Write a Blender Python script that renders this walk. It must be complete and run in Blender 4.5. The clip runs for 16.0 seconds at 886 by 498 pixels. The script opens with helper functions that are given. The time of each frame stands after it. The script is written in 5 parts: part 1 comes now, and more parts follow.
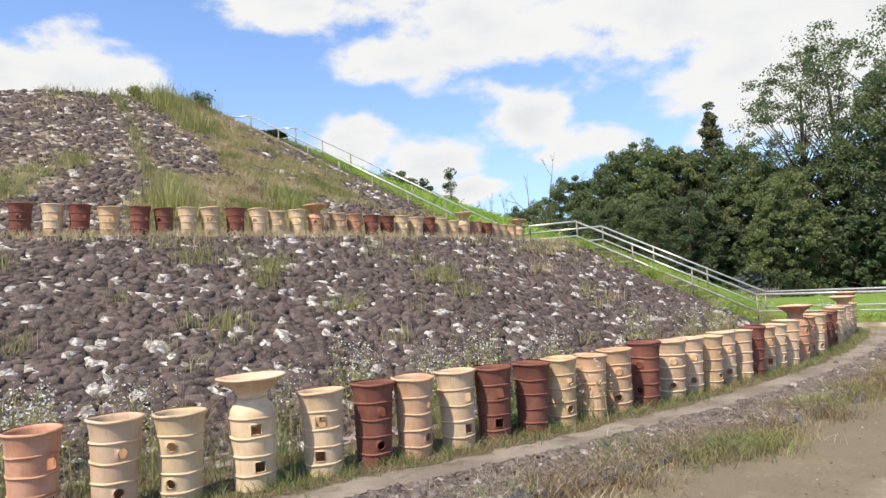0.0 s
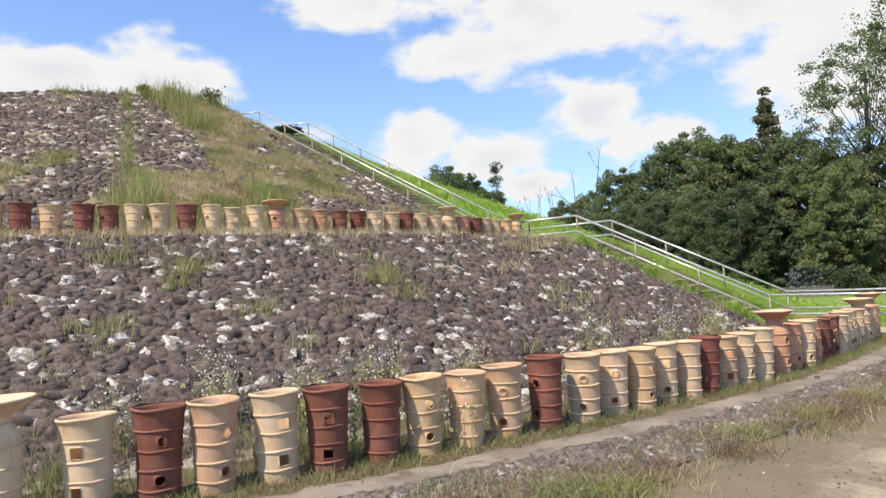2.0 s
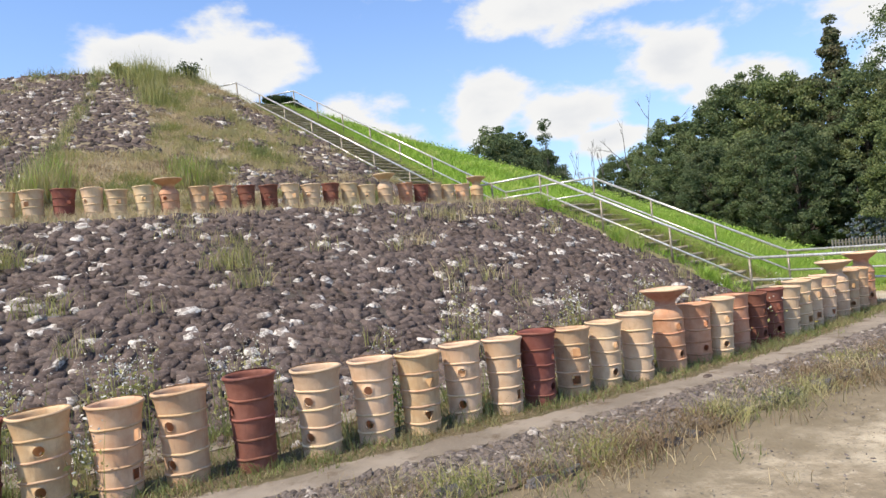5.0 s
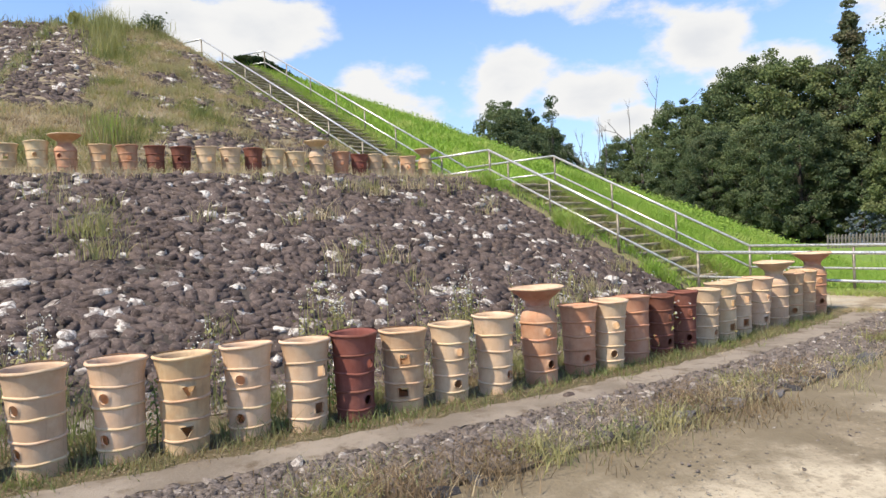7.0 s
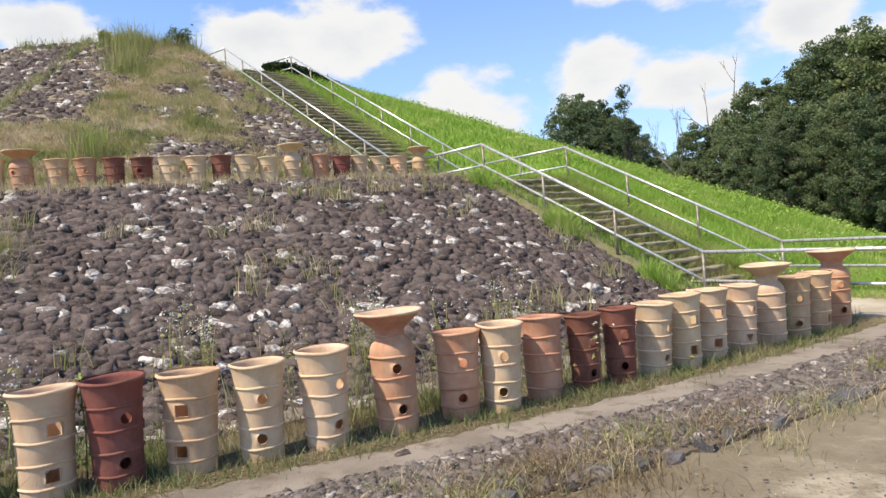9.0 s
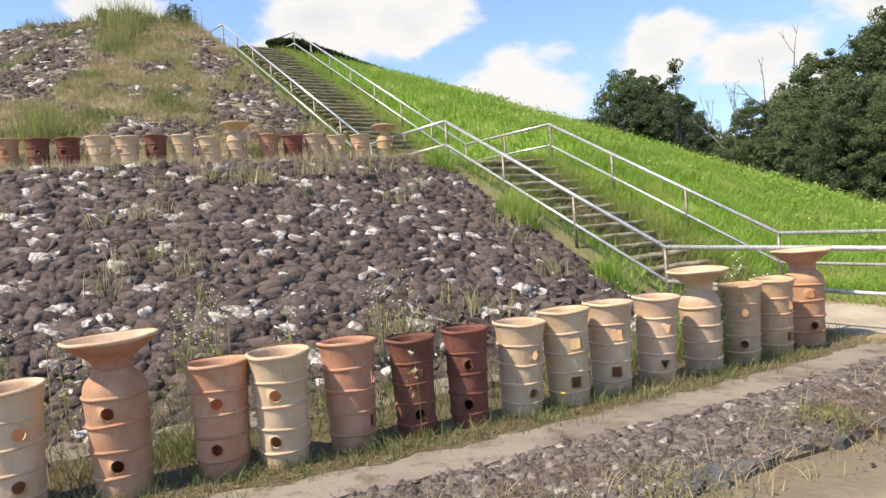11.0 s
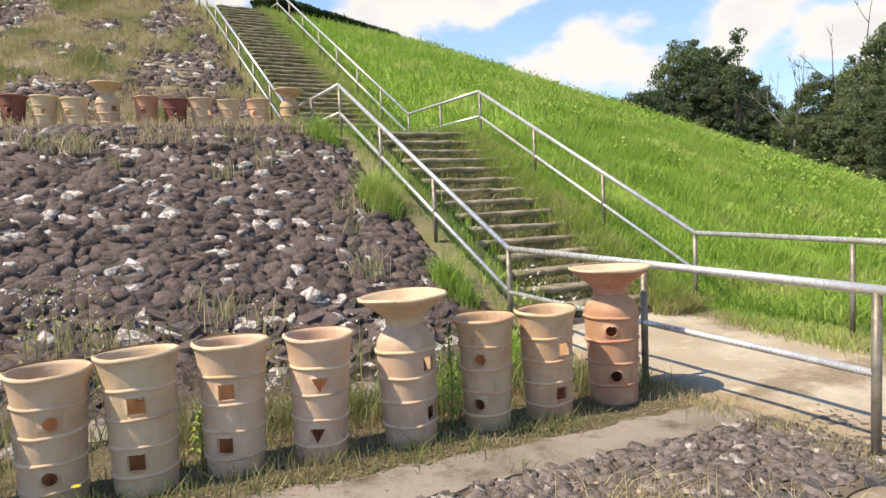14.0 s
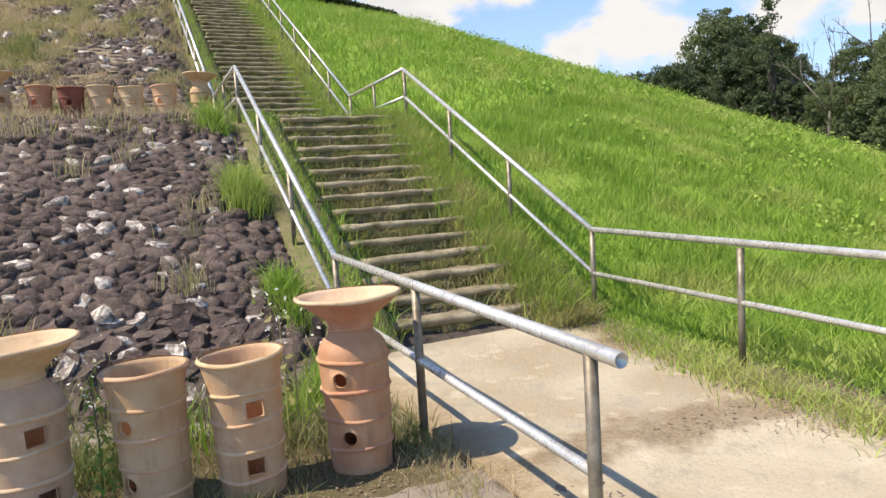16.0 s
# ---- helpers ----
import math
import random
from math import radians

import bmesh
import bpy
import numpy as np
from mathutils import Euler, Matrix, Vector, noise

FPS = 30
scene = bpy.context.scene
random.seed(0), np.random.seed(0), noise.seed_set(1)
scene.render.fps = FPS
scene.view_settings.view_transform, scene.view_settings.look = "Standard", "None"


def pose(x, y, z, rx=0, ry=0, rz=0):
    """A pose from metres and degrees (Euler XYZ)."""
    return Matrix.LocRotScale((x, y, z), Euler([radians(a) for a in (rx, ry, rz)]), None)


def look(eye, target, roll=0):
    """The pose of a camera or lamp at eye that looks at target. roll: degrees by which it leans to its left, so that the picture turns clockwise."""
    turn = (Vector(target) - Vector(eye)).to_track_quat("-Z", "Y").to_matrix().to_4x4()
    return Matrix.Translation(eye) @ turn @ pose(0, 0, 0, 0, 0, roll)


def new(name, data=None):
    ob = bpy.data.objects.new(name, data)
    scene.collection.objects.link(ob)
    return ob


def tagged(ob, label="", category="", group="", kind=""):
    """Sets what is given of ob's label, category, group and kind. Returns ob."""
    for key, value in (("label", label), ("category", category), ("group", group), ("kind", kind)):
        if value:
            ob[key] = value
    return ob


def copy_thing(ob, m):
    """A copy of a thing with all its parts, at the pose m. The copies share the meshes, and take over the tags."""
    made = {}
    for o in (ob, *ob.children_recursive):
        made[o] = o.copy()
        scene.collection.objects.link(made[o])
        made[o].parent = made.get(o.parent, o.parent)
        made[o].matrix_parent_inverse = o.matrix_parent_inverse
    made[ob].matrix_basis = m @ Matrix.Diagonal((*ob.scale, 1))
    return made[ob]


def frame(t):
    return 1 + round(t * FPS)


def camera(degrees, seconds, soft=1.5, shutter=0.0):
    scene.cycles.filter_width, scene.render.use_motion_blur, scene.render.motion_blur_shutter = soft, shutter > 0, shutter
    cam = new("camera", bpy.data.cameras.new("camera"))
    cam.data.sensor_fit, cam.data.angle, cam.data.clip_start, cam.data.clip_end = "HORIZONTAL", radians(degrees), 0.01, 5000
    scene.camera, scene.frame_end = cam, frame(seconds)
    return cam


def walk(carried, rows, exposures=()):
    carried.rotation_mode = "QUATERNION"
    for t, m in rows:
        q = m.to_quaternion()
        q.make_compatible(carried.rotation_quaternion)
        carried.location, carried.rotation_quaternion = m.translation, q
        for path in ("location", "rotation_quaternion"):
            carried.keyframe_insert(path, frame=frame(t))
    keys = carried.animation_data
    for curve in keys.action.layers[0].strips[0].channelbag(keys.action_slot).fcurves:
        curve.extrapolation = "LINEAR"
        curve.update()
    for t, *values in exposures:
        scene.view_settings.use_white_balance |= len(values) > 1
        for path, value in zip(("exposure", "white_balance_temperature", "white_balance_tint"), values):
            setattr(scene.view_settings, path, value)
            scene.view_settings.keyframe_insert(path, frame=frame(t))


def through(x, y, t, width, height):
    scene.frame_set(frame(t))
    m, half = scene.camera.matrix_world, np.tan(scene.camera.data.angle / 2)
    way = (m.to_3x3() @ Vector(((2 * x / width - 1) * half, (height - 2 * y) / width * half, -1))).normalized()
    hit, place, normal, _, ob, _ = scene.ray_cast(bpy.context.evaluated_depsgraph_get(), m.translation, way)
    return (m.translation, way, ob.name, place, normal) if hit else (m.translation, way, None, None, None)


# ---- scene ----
cam = camera(67.4, 16.0)
PATH = [
    (0, (0.238, -0.251, 1.614), (1.586, 1.221, 1.74), -3.2),
    (0.5, (0.894, -0.341, 1.639), (2.13, 1.225, 1.783), -3.7),
    (1, (1.511, -0.553, 1.605), (2.573, 1.132, 1.787), -4.4),
    (1.5, (2.126, -0.725, 1.602), (3.25, 0.925, 1.727), -4.4),
    (2, (2.642, -0.869, 1.609), (3.844, 0.725, 1.731), -3.1),
    (2.5, (3.286, -0.98, 1.597), (4.338, 0.717, 1.714), -1.7),
    (3, (3.874, -1.043, 1.587), (4.878, 0.685, 1.66), -2.0),
    (3.5, (4.618, -1.189, 1.594), (5.572, 0.568, 1.66), -4.0),
    (4, (5.285, -1.211, 1.574), (6.235, 0.549, 1.62), -4.3),
    (4.5, (6.002, -1.321, 1.585), (6.924, 0.453, 1.655), -5.4),
    (5, (6.641, -1.32, 1.627), (7.644, 0.41, 1.657), -5.5),
    (5.2, (6.918, -1.314, 1.599), (7.947, 0.4, 1.645), -5.7),
    (7.3, (9.248, -1.169, 1.598), (10.201, 0.588, 1.539), -2.2),
    (7.5, (9.541, -1.178, 1.582), (10.473, 0.591, 1.515), -2.2),
    (8, (10.205, -1.022, 1.544), (10.993, 0.816, 1.489), -2.7),
    (8.5, (10.863, -0.995, 1.567), (11.619, 0.856, 1.542), -3.6),
    (9, (11.495, -0.893, 1.556), (12.217, 0.972, 1.529), -4.6),
    (9.2, (11.738, -0.803, 1.573), (12.444, 1.068, 1.537), -4.9),
    (11.3, (14.241, -0.143, 1.553), (14.784, 1.78, 1.457), -4.1),
    (11.5, (14.45, -0.106, 1.585), (15.015, 1.805, 1.417), -3.9),
    (12, (15.086, -0.026, 1.576), (15.613, 1.896, 1.406), -3.5),
    (12.5, (15.642, 0.256, 1.573), (16.121, 2.188, 1.374), -3.5),
    (13, (16.267, 0.429, 1.586), (16.649, 2.389, 1.462), -3.3),
    (13.5, (16.812, 0.715, 1.56), (17.151, 2.682, 1.448), -2.8),
    (14, (17.406, 0.876, 1.549), (17.761, 2.839, 1.406), -2.4),
    (14.5, (17.955, 1.14, 1.546), (18.322, 3.099, 1.378), -2.2),
    (15, (18.495, 1.33, 1.563), (18.874, 3.28, 1.34), -1.9),
    (15.5, (19.081, 1.505, 1.56), (19.387, 3.471, 1.358), -2.6),
    (16, (19.612, 1.723, 1.594), (19.845, 3.7, 1.401), -3.6),
]
walk(cam, [(t, look(eye, target, roll)) for t, eye, target, roll in PATH],
     ((0, 0.38, 6500, 10), (9.0, 0.38, 6500, 10), (12.0, 0.47, 6800, 11), (14.0, 0.47, 6850, 11), (16, 0.40, 6800, 11)))

# ---- light ----
SUN_TO = Vector((-0.585, -0.12, 0.87)).normalized()
sun = new("sun", bpy.data.lights.new("sun", "SUN"))
sun.data.energy, sun.data.angle, sun.data.color = 5.0, radians(0.53), (1.0, 0.90, 0.75)
sun.matrix_world = look(SUN_TO * 60, (0, 0, 0))


def node(nt, kind, **props):
    n = nt.nodes.new(kind)
    for k, v in props.items():
        if k == "op":
            n.operation = v
        elif k == "blend":
            n.blend_type = v
        elif k == "dt":
            n.data_type = v
    return n


def put(nt, socket, v):
    if hasattr(v, "is_output"):
        nt.links.new(v, socket)
    else:
        socket.default_value = v


def calc(nt, op, a, b=0.0, c=0.0):
    n = node(nt, "ShaderNodeMath", op=op)
    for s, v in zip(n.inputs, (a, b, c)):
        put(nt, s, v)
    return n.outputs[0]


def ramp(nt, v, lo, hi, a=0.0, b=1.0):
    n = nt.nodes.new("ShaderNodeMapRange")
    n.interpolation_type = "SMOOTHSTEP"
    for s, x in zip(n.inputs, (v, lo, hi, a, b)):
        put(nt, s, x)
    return n.outputs[0]


def blend(nt, f, a, b, mode="MIX"):
    n = node(nt, "ShaderNodeMix", dt="RGBA")
    n.blend_type = mode
    put(nt, n.inputs[0], f)
    put(nt, n.inputs[6], (*a, 1) if isinstance(a, tuple) and len(a) == 3 else a)
    put(nt, n.inputs[7], (*b, 1) if isinstance(b, tuple) and len(b) == 3 else b)
    return n.outputs[2]


def grain(nt, vec, scale, detail=4.0, rough=0.55, out=0):
    n = nt.nodes.new("ShaderNodeTexNoise")
    put(nt, n.inputs["Vector"], vec)
    n.inputs["Scale"].default_value, n.inputs["Detail"].default_value, n.inputs["Roughness"].default_value = scale, detail, rough
    return n.outputs[out]


def build_world():
    w = bpy.data.worlds.new("sky")
    w.use_nodes = True
    scene.world = w
    nt = w.node_tree
    nt.nodes.clear()
    sky = nt.nodes.new("ShaderNodeTexSky")
    sky.sky_type, sky.sun_disc = "NISHITA", False
    sky.sun_elevation = math.asin(SUN_TO.z)
    sky.sun_rotation = math.atan2(SUN_TO.x, SUN_TO.y)
    sky.air_density, sky.dust_density, sky.ozone_density = 1.0, 0.4, 2.2
    co = nt.nodes.new("ShaderNodeTexCoord").outputs["Generated"]
    sep = nt.nodes.new("ShaderNodeSeparateXYZ")
    nt.links.new(co, sep.inputs[0])
    az = calc(nt, "MULTIPLY", calc(nt, "ARCTAN2", sep.outputs[0], sep.outputs[1]), 57.2958)
    el = calc(nt, "MULTIPLY", calc(nt, "ARCSINE", sep.outputs[2]), 57.2958)
    # cumulus banks: bearing, height above the horizon, half width, half height, all in degrees
    banks = ((7, 16.9, 5.5, 3.6), (14, 17.2, 6.5, 4.0), (24, 11.2, 6.6, 3.3), (18.5, 10.6, 4, 2.6), (35, 12.0, 5.0, 3.2), (41, 11.3, 5.5, 2.7), (31, 23.6, 8.0, 2.8), (39.5, 20.0, 6.0, 2.6),
             (47, 22.6, 11, 4.4), (60, 21.5, 13, 6.0), (50.5, 14.6, 4.0, 3.4), (56.5, 11.6, 5.5, 2.2), (69, 16, 10, 7), (45, 8.6, 3.2, 1.4), (-8, 17, 4, 2.4), (80, 20, 14, 9), (6, 13.6, 3.5, 1.2))
    total = None
    for a, e, wa, we in banks:
        u = calc(nt, "DIVIDE", calc(nt, "SUBTRACT", az, a), wa)
        v = calc(nt, "DIVIDE", calc(nt, "SUBTRACT", el, e), we)
        f = calc(nt, "SUBTRACT", 1.0, calc(nt, "SQRT", calc(nt, "ADD", calc(nt, "MULTIPLY", u, u), calc(nt, "MULTIPLY", v, v))))
        total = f if total is None else calc(nt, "SMOOTH_MAX", total, f, 0.15)
    total = calc(nt, "MAXIMUM", total, -0.62)
    mp = nt.nodes.new("ShaderNodeMapping")
    mp.inputs["Scale"].default_value = (1, 1, 1.9)
    nt.links.new(co, mp.inputs[0])
    n1 = grain(nt, mp.outputs[0], 9.0, 8.0, 0.58)
    n2 = grain(nt, mp.outputs[0], 3.4, 3.0, 0.5)
    puff = calc(nt, "ADD", total, calc(nt, "MULTIPLY", calc(nt, "SUBTRACT", n1, 0.5), 2.3))
    puff = calc(nt, "ADD", puff, calc(nt, "MULTIPLY", calc(nt, "SUBTRACT", n2, 0.5), 1.2))
    cover = ramp(nt, puff, -0.08, 0.42)
    thick = ramp(nt, calc(nt, "ADD", puff, calc(nt, "MULTIPLY", calc(nt, "SUBTRACT", n2, 0.5), 2.4)), 0.45, 1.5)
    cloud = blend(nt, thick, (0.82, 0.818, 0.81), (0.70, 0.715, 0.74))
    gain = node(nt, "ShaderNodeMix", dt="RGBA")
    gain.blend_type = "MULTIPLY"
    gain.inputs[0].default_value = 1.0
    nt.links.new(sky.outputs[0], gain.inputs[6])
    gain.inputs[7].default_value = (0.142, 0.176, 0.220, 1)
    haze = ramp(nt, el, -1, 26, 0.52, 0.12)
    low = blend(nt, haze, gain.outputs[2], (0.62, 0.74, 0.92))
    mixed = blend(nt, cover, low, cloud)
    bg = nt.nodes.new("ShaderNodeBackground")
    nt.links.new(mixed, bg.inputs[0])
    bg.inputs[1].default_value = 0.86
    out = nt.nodes.new("ShaderNodeOutputWorld")
    nt.links.new(bg.outputs[0], out.inputs[0])


build_world()


# ---- materials ----
def material(name, rough=0.9, metal=0.0, spec=0.3):
    m = bpy.data.materials.new(name)
    m.use_nodes = True
    nt = m.node_tree
    b = nt.nodes["Principled BSDF"]
    b.inputs["Roughness"].default_value, b.inputs["Metallic"].default_value = rough, metal
    b.inputs["Specular IOR Level"].default_value = spec
    return m, nt, b


def where(nt, kind="Object"):
    if kind == "World":
        return nt.nodes.new("ShaderNodeNewGeometry").outputs["Position"]
    return nt.nodes.new("ShaderNodeTexCoord").outputs[kind]


def bump(nt, b, height, strength=0.4, dist=0.01):
    n = nt.nodes.new("ShaderNodeBump")
    n.inputs["Strength"].default_value, n.inputs["Distance"].default_value = strength, dist
    nt.links.new(height, n.inputs["Height"])
    nt.links.new(n.outputs[0], b.inputs["Normal"])


def island(nt):
    return nt.nodes.new("ShaderNodeNewGeometry").outputs["Random Per Island"]


def clay(name, base, pale, dirt):
    m, nt, b = material(name, 0.85, 0, 0.25)
    p = where(nt)
    rnd = nt.nodes.new("ShaderNodeObjectInfo").outputs["Random"]
    shift = nt.nodes.new("ShaderNodeVectorMath")
    shift.operation = "ADD"
    nt.links.new(p, shift.inputs[0])
    off = nt.nodes.new("ShaderNodeCombineXYZ")
    nt.links.new(calc(nt, "MULTIPLY", rnd, 37.0), off.inputs[0])
    nt.links.new(off.outputs[0], shift.inputs[1])
    v = shift.outputs[0]
    col = blend(nt, ramp(nt, grain(nt, v, 5, 5, 0.6), 0.35, 0.68), base, pale)
    col = blend(nt, calc(nt, "MULTIPLY", ramp(nt, grain(nt, v, 2.2, 6, 0.7), 0.52, 0.72), 0.55), col, dirt)
    # pale and dark runs down the wall
    run = nt.nodes.new("ShaderNodeMapping")
    run.inputs["Scale"].default_value = (1, 1, 0.12)
    nt.links.new(v, run.inputs[0])
    wet = grain(nt, run.outputs[0], 16, 5, 0.65)
    col = blend(nt, calc(nt, "MULTIPLY", ramp(nt, wet, 0.55, 0.72), 0.45), col, dirt)
    col = blend(nt, calc(nt, "MULTIPLY", ramp(nt, wet, 0.45, 0.30), 0.45), col, pale)
    tone = calc(nt, "ADD", 0.83, calc(nt, "MULTIPLY", rnd, 0.26))
    hsv = nt.nodes.new("ShaderNodeHueSaturation")
    nt.links.new(tone, hsv.inputs["Value"])
    nt.links.new(calc(nt, "ADD", 0.488, calc(nt, "MULTIPLY", calc(nt, "FRACT", calc(nt, "MULTIPLY", rnd, 7.3)), 0.02)), hsv.inputs["Hue"])
    nt.links.new(col, hsv.inputs["Color"])
    col = blend(nt, calc(nt, "MULTIPLY", ramp(nt, grain(nt, v, 70, 3, 0.6), 0.58, 0.8), 0.25), hsv.outputs[0], dirt)
    nt.links.new(col, b.inputs["Base Color"])
    h = calc(nt, "ADD", grain(nt, v, 90, 3, 0.6), calc(nt, "MULTIPLY", grain(nt, v, 14, 3, 0.5), 1.5))
    bump(nt, b, h, 0.35, 0.006)
    return m


CLAY = {"c": clay("cream_clay", (0.585, 0.405, 0.242), (0.675, 0.505, 0.325), (0.35, 0.245, 0.15)),
        "t": clay("tan_clay", (0.545, 0.335, 0.185), (0.63, 0.44, 0.27), (0.31, 0.205, 0.125)),
        "o": clay("orange_clay", (0.48, 0.235, 0.13), (0.56, 0.33, 0.205), (0.27, 0.16, 0.10)),
        "d": clay("dark_red_clay", (0.19, 0.068, 0.044), (0.25, 0.105, 0.072), (0.075, 0.042, 0.034))}


def stone_material(name, dark, mid, pale, share, scale=14, seed="island"):
    m, nt, b = material(name, 0.92, 0, 0.2)
    p = where(nt, "World")
    rnd = island(nt) if seed == "island" else nt.nodes.new("ShaderNodeObjectInfo").outputs["Random"]
    col = blend(nt, rnd, dark, mid)
    lich = ramp(nt, grain(nt, p, scale, 5, 0.65), 0.44, 0.58)
    chance = ramp(nt, rnd, 1.0 - share, 1.0 - share + 0.04)
    faint = ramp(nt, grain(nt, p, scale * 2.5, 4, 0.6), 0.60, 0.72)
    mott = ramp(nt, grain(nt, p, scale * 0.9, 4, 0.7), 0.35, 0.68)
    col = blend(nt, calc(nt, "MULTIPLY", mott, 0.5), col, tuple(x * 1.7 for x in mid))
    col = blend(nt, calc(nt, "MULTIPLY", faint, 0.36), col, pale)
    col = blend(nt, calc(nt, "MULTIPLY", chance, calc(nt, "MAXIMUM", lich, 0.22)), col, pale)
    nt.links.new(col, b.inputs["Base Color"])
    bump(nt, b, calc(nt, "ADD", grain(nt, p, 38, 5, 0.7), grain(nt, p, 11, 3, 0.6)), 0.9, 0.02)
    return m


ROCK = stone_material("basalt_rock", (0.036, 0.026, 0.023), (0.128, 0.096, 0.081), (0.64, 0.59, 0.52), 0.12)
ROCK_ONE = stone_material("basalt_rock_single", (0.036, 0.026, 0.023), (0.128, 0.096, 0.081), (0.64, 0.59, 0.52), 0.12, 14, "object")
PEBBLE = stone_material("crushed_stone", (0.042, 0.034, 0.029), (0.19, 0.155, 0.13), (0.48, 0.43, 0.37), 0.09, 30)
EDGE = stone_material("edging_rock", (0.045, 0.042, 0.042), (0.12, 0.11, 0.105), (0.4, 0.38, 0.35), 0.05, 14, "object")


def ground_material(name, a, b2, c, s1=1.2, s2=9.0, bumpy=0.5):
    m, nt, b = material(name, 0.95, 0, 0.15)
    p = where(nt, "World")
    col = blend(nt, ramp(nt, grain(nt, p, s1, 6, 0.6), 0.38, 0.62), a, b2)
    col = blend(nt, ramp(nt, grain(nt, p, s2, 5, 0.65), 0.52, 0.70), col, c)
    col = blend(nt, calc(nt, "MULTIPLY", ramp(nt, grain(nt, p, 60, 3, 0.6), 0.5, 0.7), 0.4), col, b2)
    nt.links.new(col, b.inputs["Base Color"])
    h = calc(nt, "ADD", grain(nt, p, 55, 4, 0.6), calc(nt, "MULTIPLY", grain(nt, p, 8, 4, 0.6), 2.0))
    bump(nt, b, h, bumpy, 0.03)
    return m


RUBBLE = ground_material("dark_stony_soil", (0.06, 0.05, 0.042), (0.10, 0.083, 0.068), (0.05, 0.042, 0.036), 6, 20)
SOIL = ground_material("dry_slope_soil", (0.21, 0.168, 0.108), (0.29, 0.232, 0.15), (0.145, 0.13, 0.07), 1.5, 7.0)
TURF = ground_material("turf", (0.17, 0.27, 0.035), (0.22, 0.32, 0.05), (0.27, 0.31, 0.08))
CONCRETE = ground_material("weathered_concrete", (0.20, 0.165, 0.125), (0.29, 0.25, 0.20), (0.13, 0.10, 0.065), 1.6, 5.0, 0.4)


def build_slab_material():
    """Worn sandy concrete with mottled pale patches; a band of dirt in the joint across it and along its grassy side."""
    m, nt, b = material("sandy_concrete", 0.95, 0, 0.15)
    p = where(nt, "World")
    big, mid, fine = grain(nt, p, 0.9, 5, 0.6), grain(nt, p, 3.6, 6, 0.65), grain(nt, p, 45, 4, 0.6)
    col = blend(nt, ramp(nt, big, 0.38, 0.60), (0.35, 0.28, 0.185), (0.46, 0.395, 0.285))
    col = blend(nt, calc(nt, "MULTIPLY", ramp(nt, mid, 0.50, 0.66), 0.8), col, (0.33, 0.285, 0.215))
    col = blend(nt, calc(nt, "MULTIPLY", ramp(nt, mid, 0.46, 0.34), 0.7), col, (0.53, 0.46, 0.345))
    sep = nt.nodes.new("ShaderNodeSeparateXYZ")
    nt.links.new(p, sep.inputs[0])
    u, w = calc(nt, "SUBTRACT", sep.outputs[0], 19.34), calc(nt, "SUBTRACT", sep.outputs[1], 7.68)
    along = calc(nt, "ADD", calc(nt, "MULTIPLY", u, -0.2985), calc(nt, "MULTIPLY", w, 0.9544))
    across = calc(nt, "ADD", calc(nt, "MULTIPLY", u, 0.9544), calc(nt, "MULTIPLY", w, 0.2985))
    wob = calc(nt, "MULTIPLY", calc(nt, "SUBTRACT", grain(nt, p, 1.7, 5, 0.65), 0.5), 1.3)
    joint = calc(nt, "ABSOLUTE", calc(nt, "ADD", calc(nt, "ADD", along, 2.72), wob))
    band = calc(nt, "MULTIPLY", ramp(nt, joint, 0.30, 0.06), 0.85)
    side = calc(nt, "MULTIPLY", ramp(nt, calc(nt, "ADD", across, wob), 2.05, 2.45), 0.9)
    near = calc(nt, "MULTIPLY", ramp(nt, calc(nt, "ADD", across, wob), 0.45, 0.10), 0.7)
    dirt = blend(nt, ramp(nt, fine, 0.4, 0.65), (0.19, 0.14, 0.085), (0.28, 0.215, 0.135))
    col = blend(nt, calc(nt, "MAXIMUM", band, calc(nt, "MAXIMUM", side, near)), col, dirt)
    col = blend(nt, calc(nt, "MULTIPLY", ramp(nt, fine, 0.52, 0.72), 0.35), col, (0.26, 0.21, 0.14))
    nt.links.new(col, b.inputs["Base Color"])
    bump(nt, b, calc(nt, "ADD", fine, calc(nt, "MULTIPLY", mid, 2.0)), 0.5, 0.02)
    return m


SLAB = build_slab_material()
MOSS = ground_material("mossy_verge", (0.125, 0.100, 0.058), (0.105, 0.092, 0.045), (0.20, 0.16, 0.10), 2.5, 12)
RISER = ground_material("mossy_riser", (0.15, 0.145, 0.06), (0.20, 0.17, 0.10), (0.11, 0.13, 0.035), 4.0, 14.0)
PATH_TOP = ground_material("dirty_concrete", (0.18, 0.148, 0.113), (0.275, 0.23, 0.18), (0.125, 0.094, 0.064), 1.1, 3.5, 0.35)
BED = ground_material("brown_soil", (0.11, 0.085, 0.058), (0.16, 0.122, 0.082), (0.08, 0.064, 0.044), 2.0, 10.0)
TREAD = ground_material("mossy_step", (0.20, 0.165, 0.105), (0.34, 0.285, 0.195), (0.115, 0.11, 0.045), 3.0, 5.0)


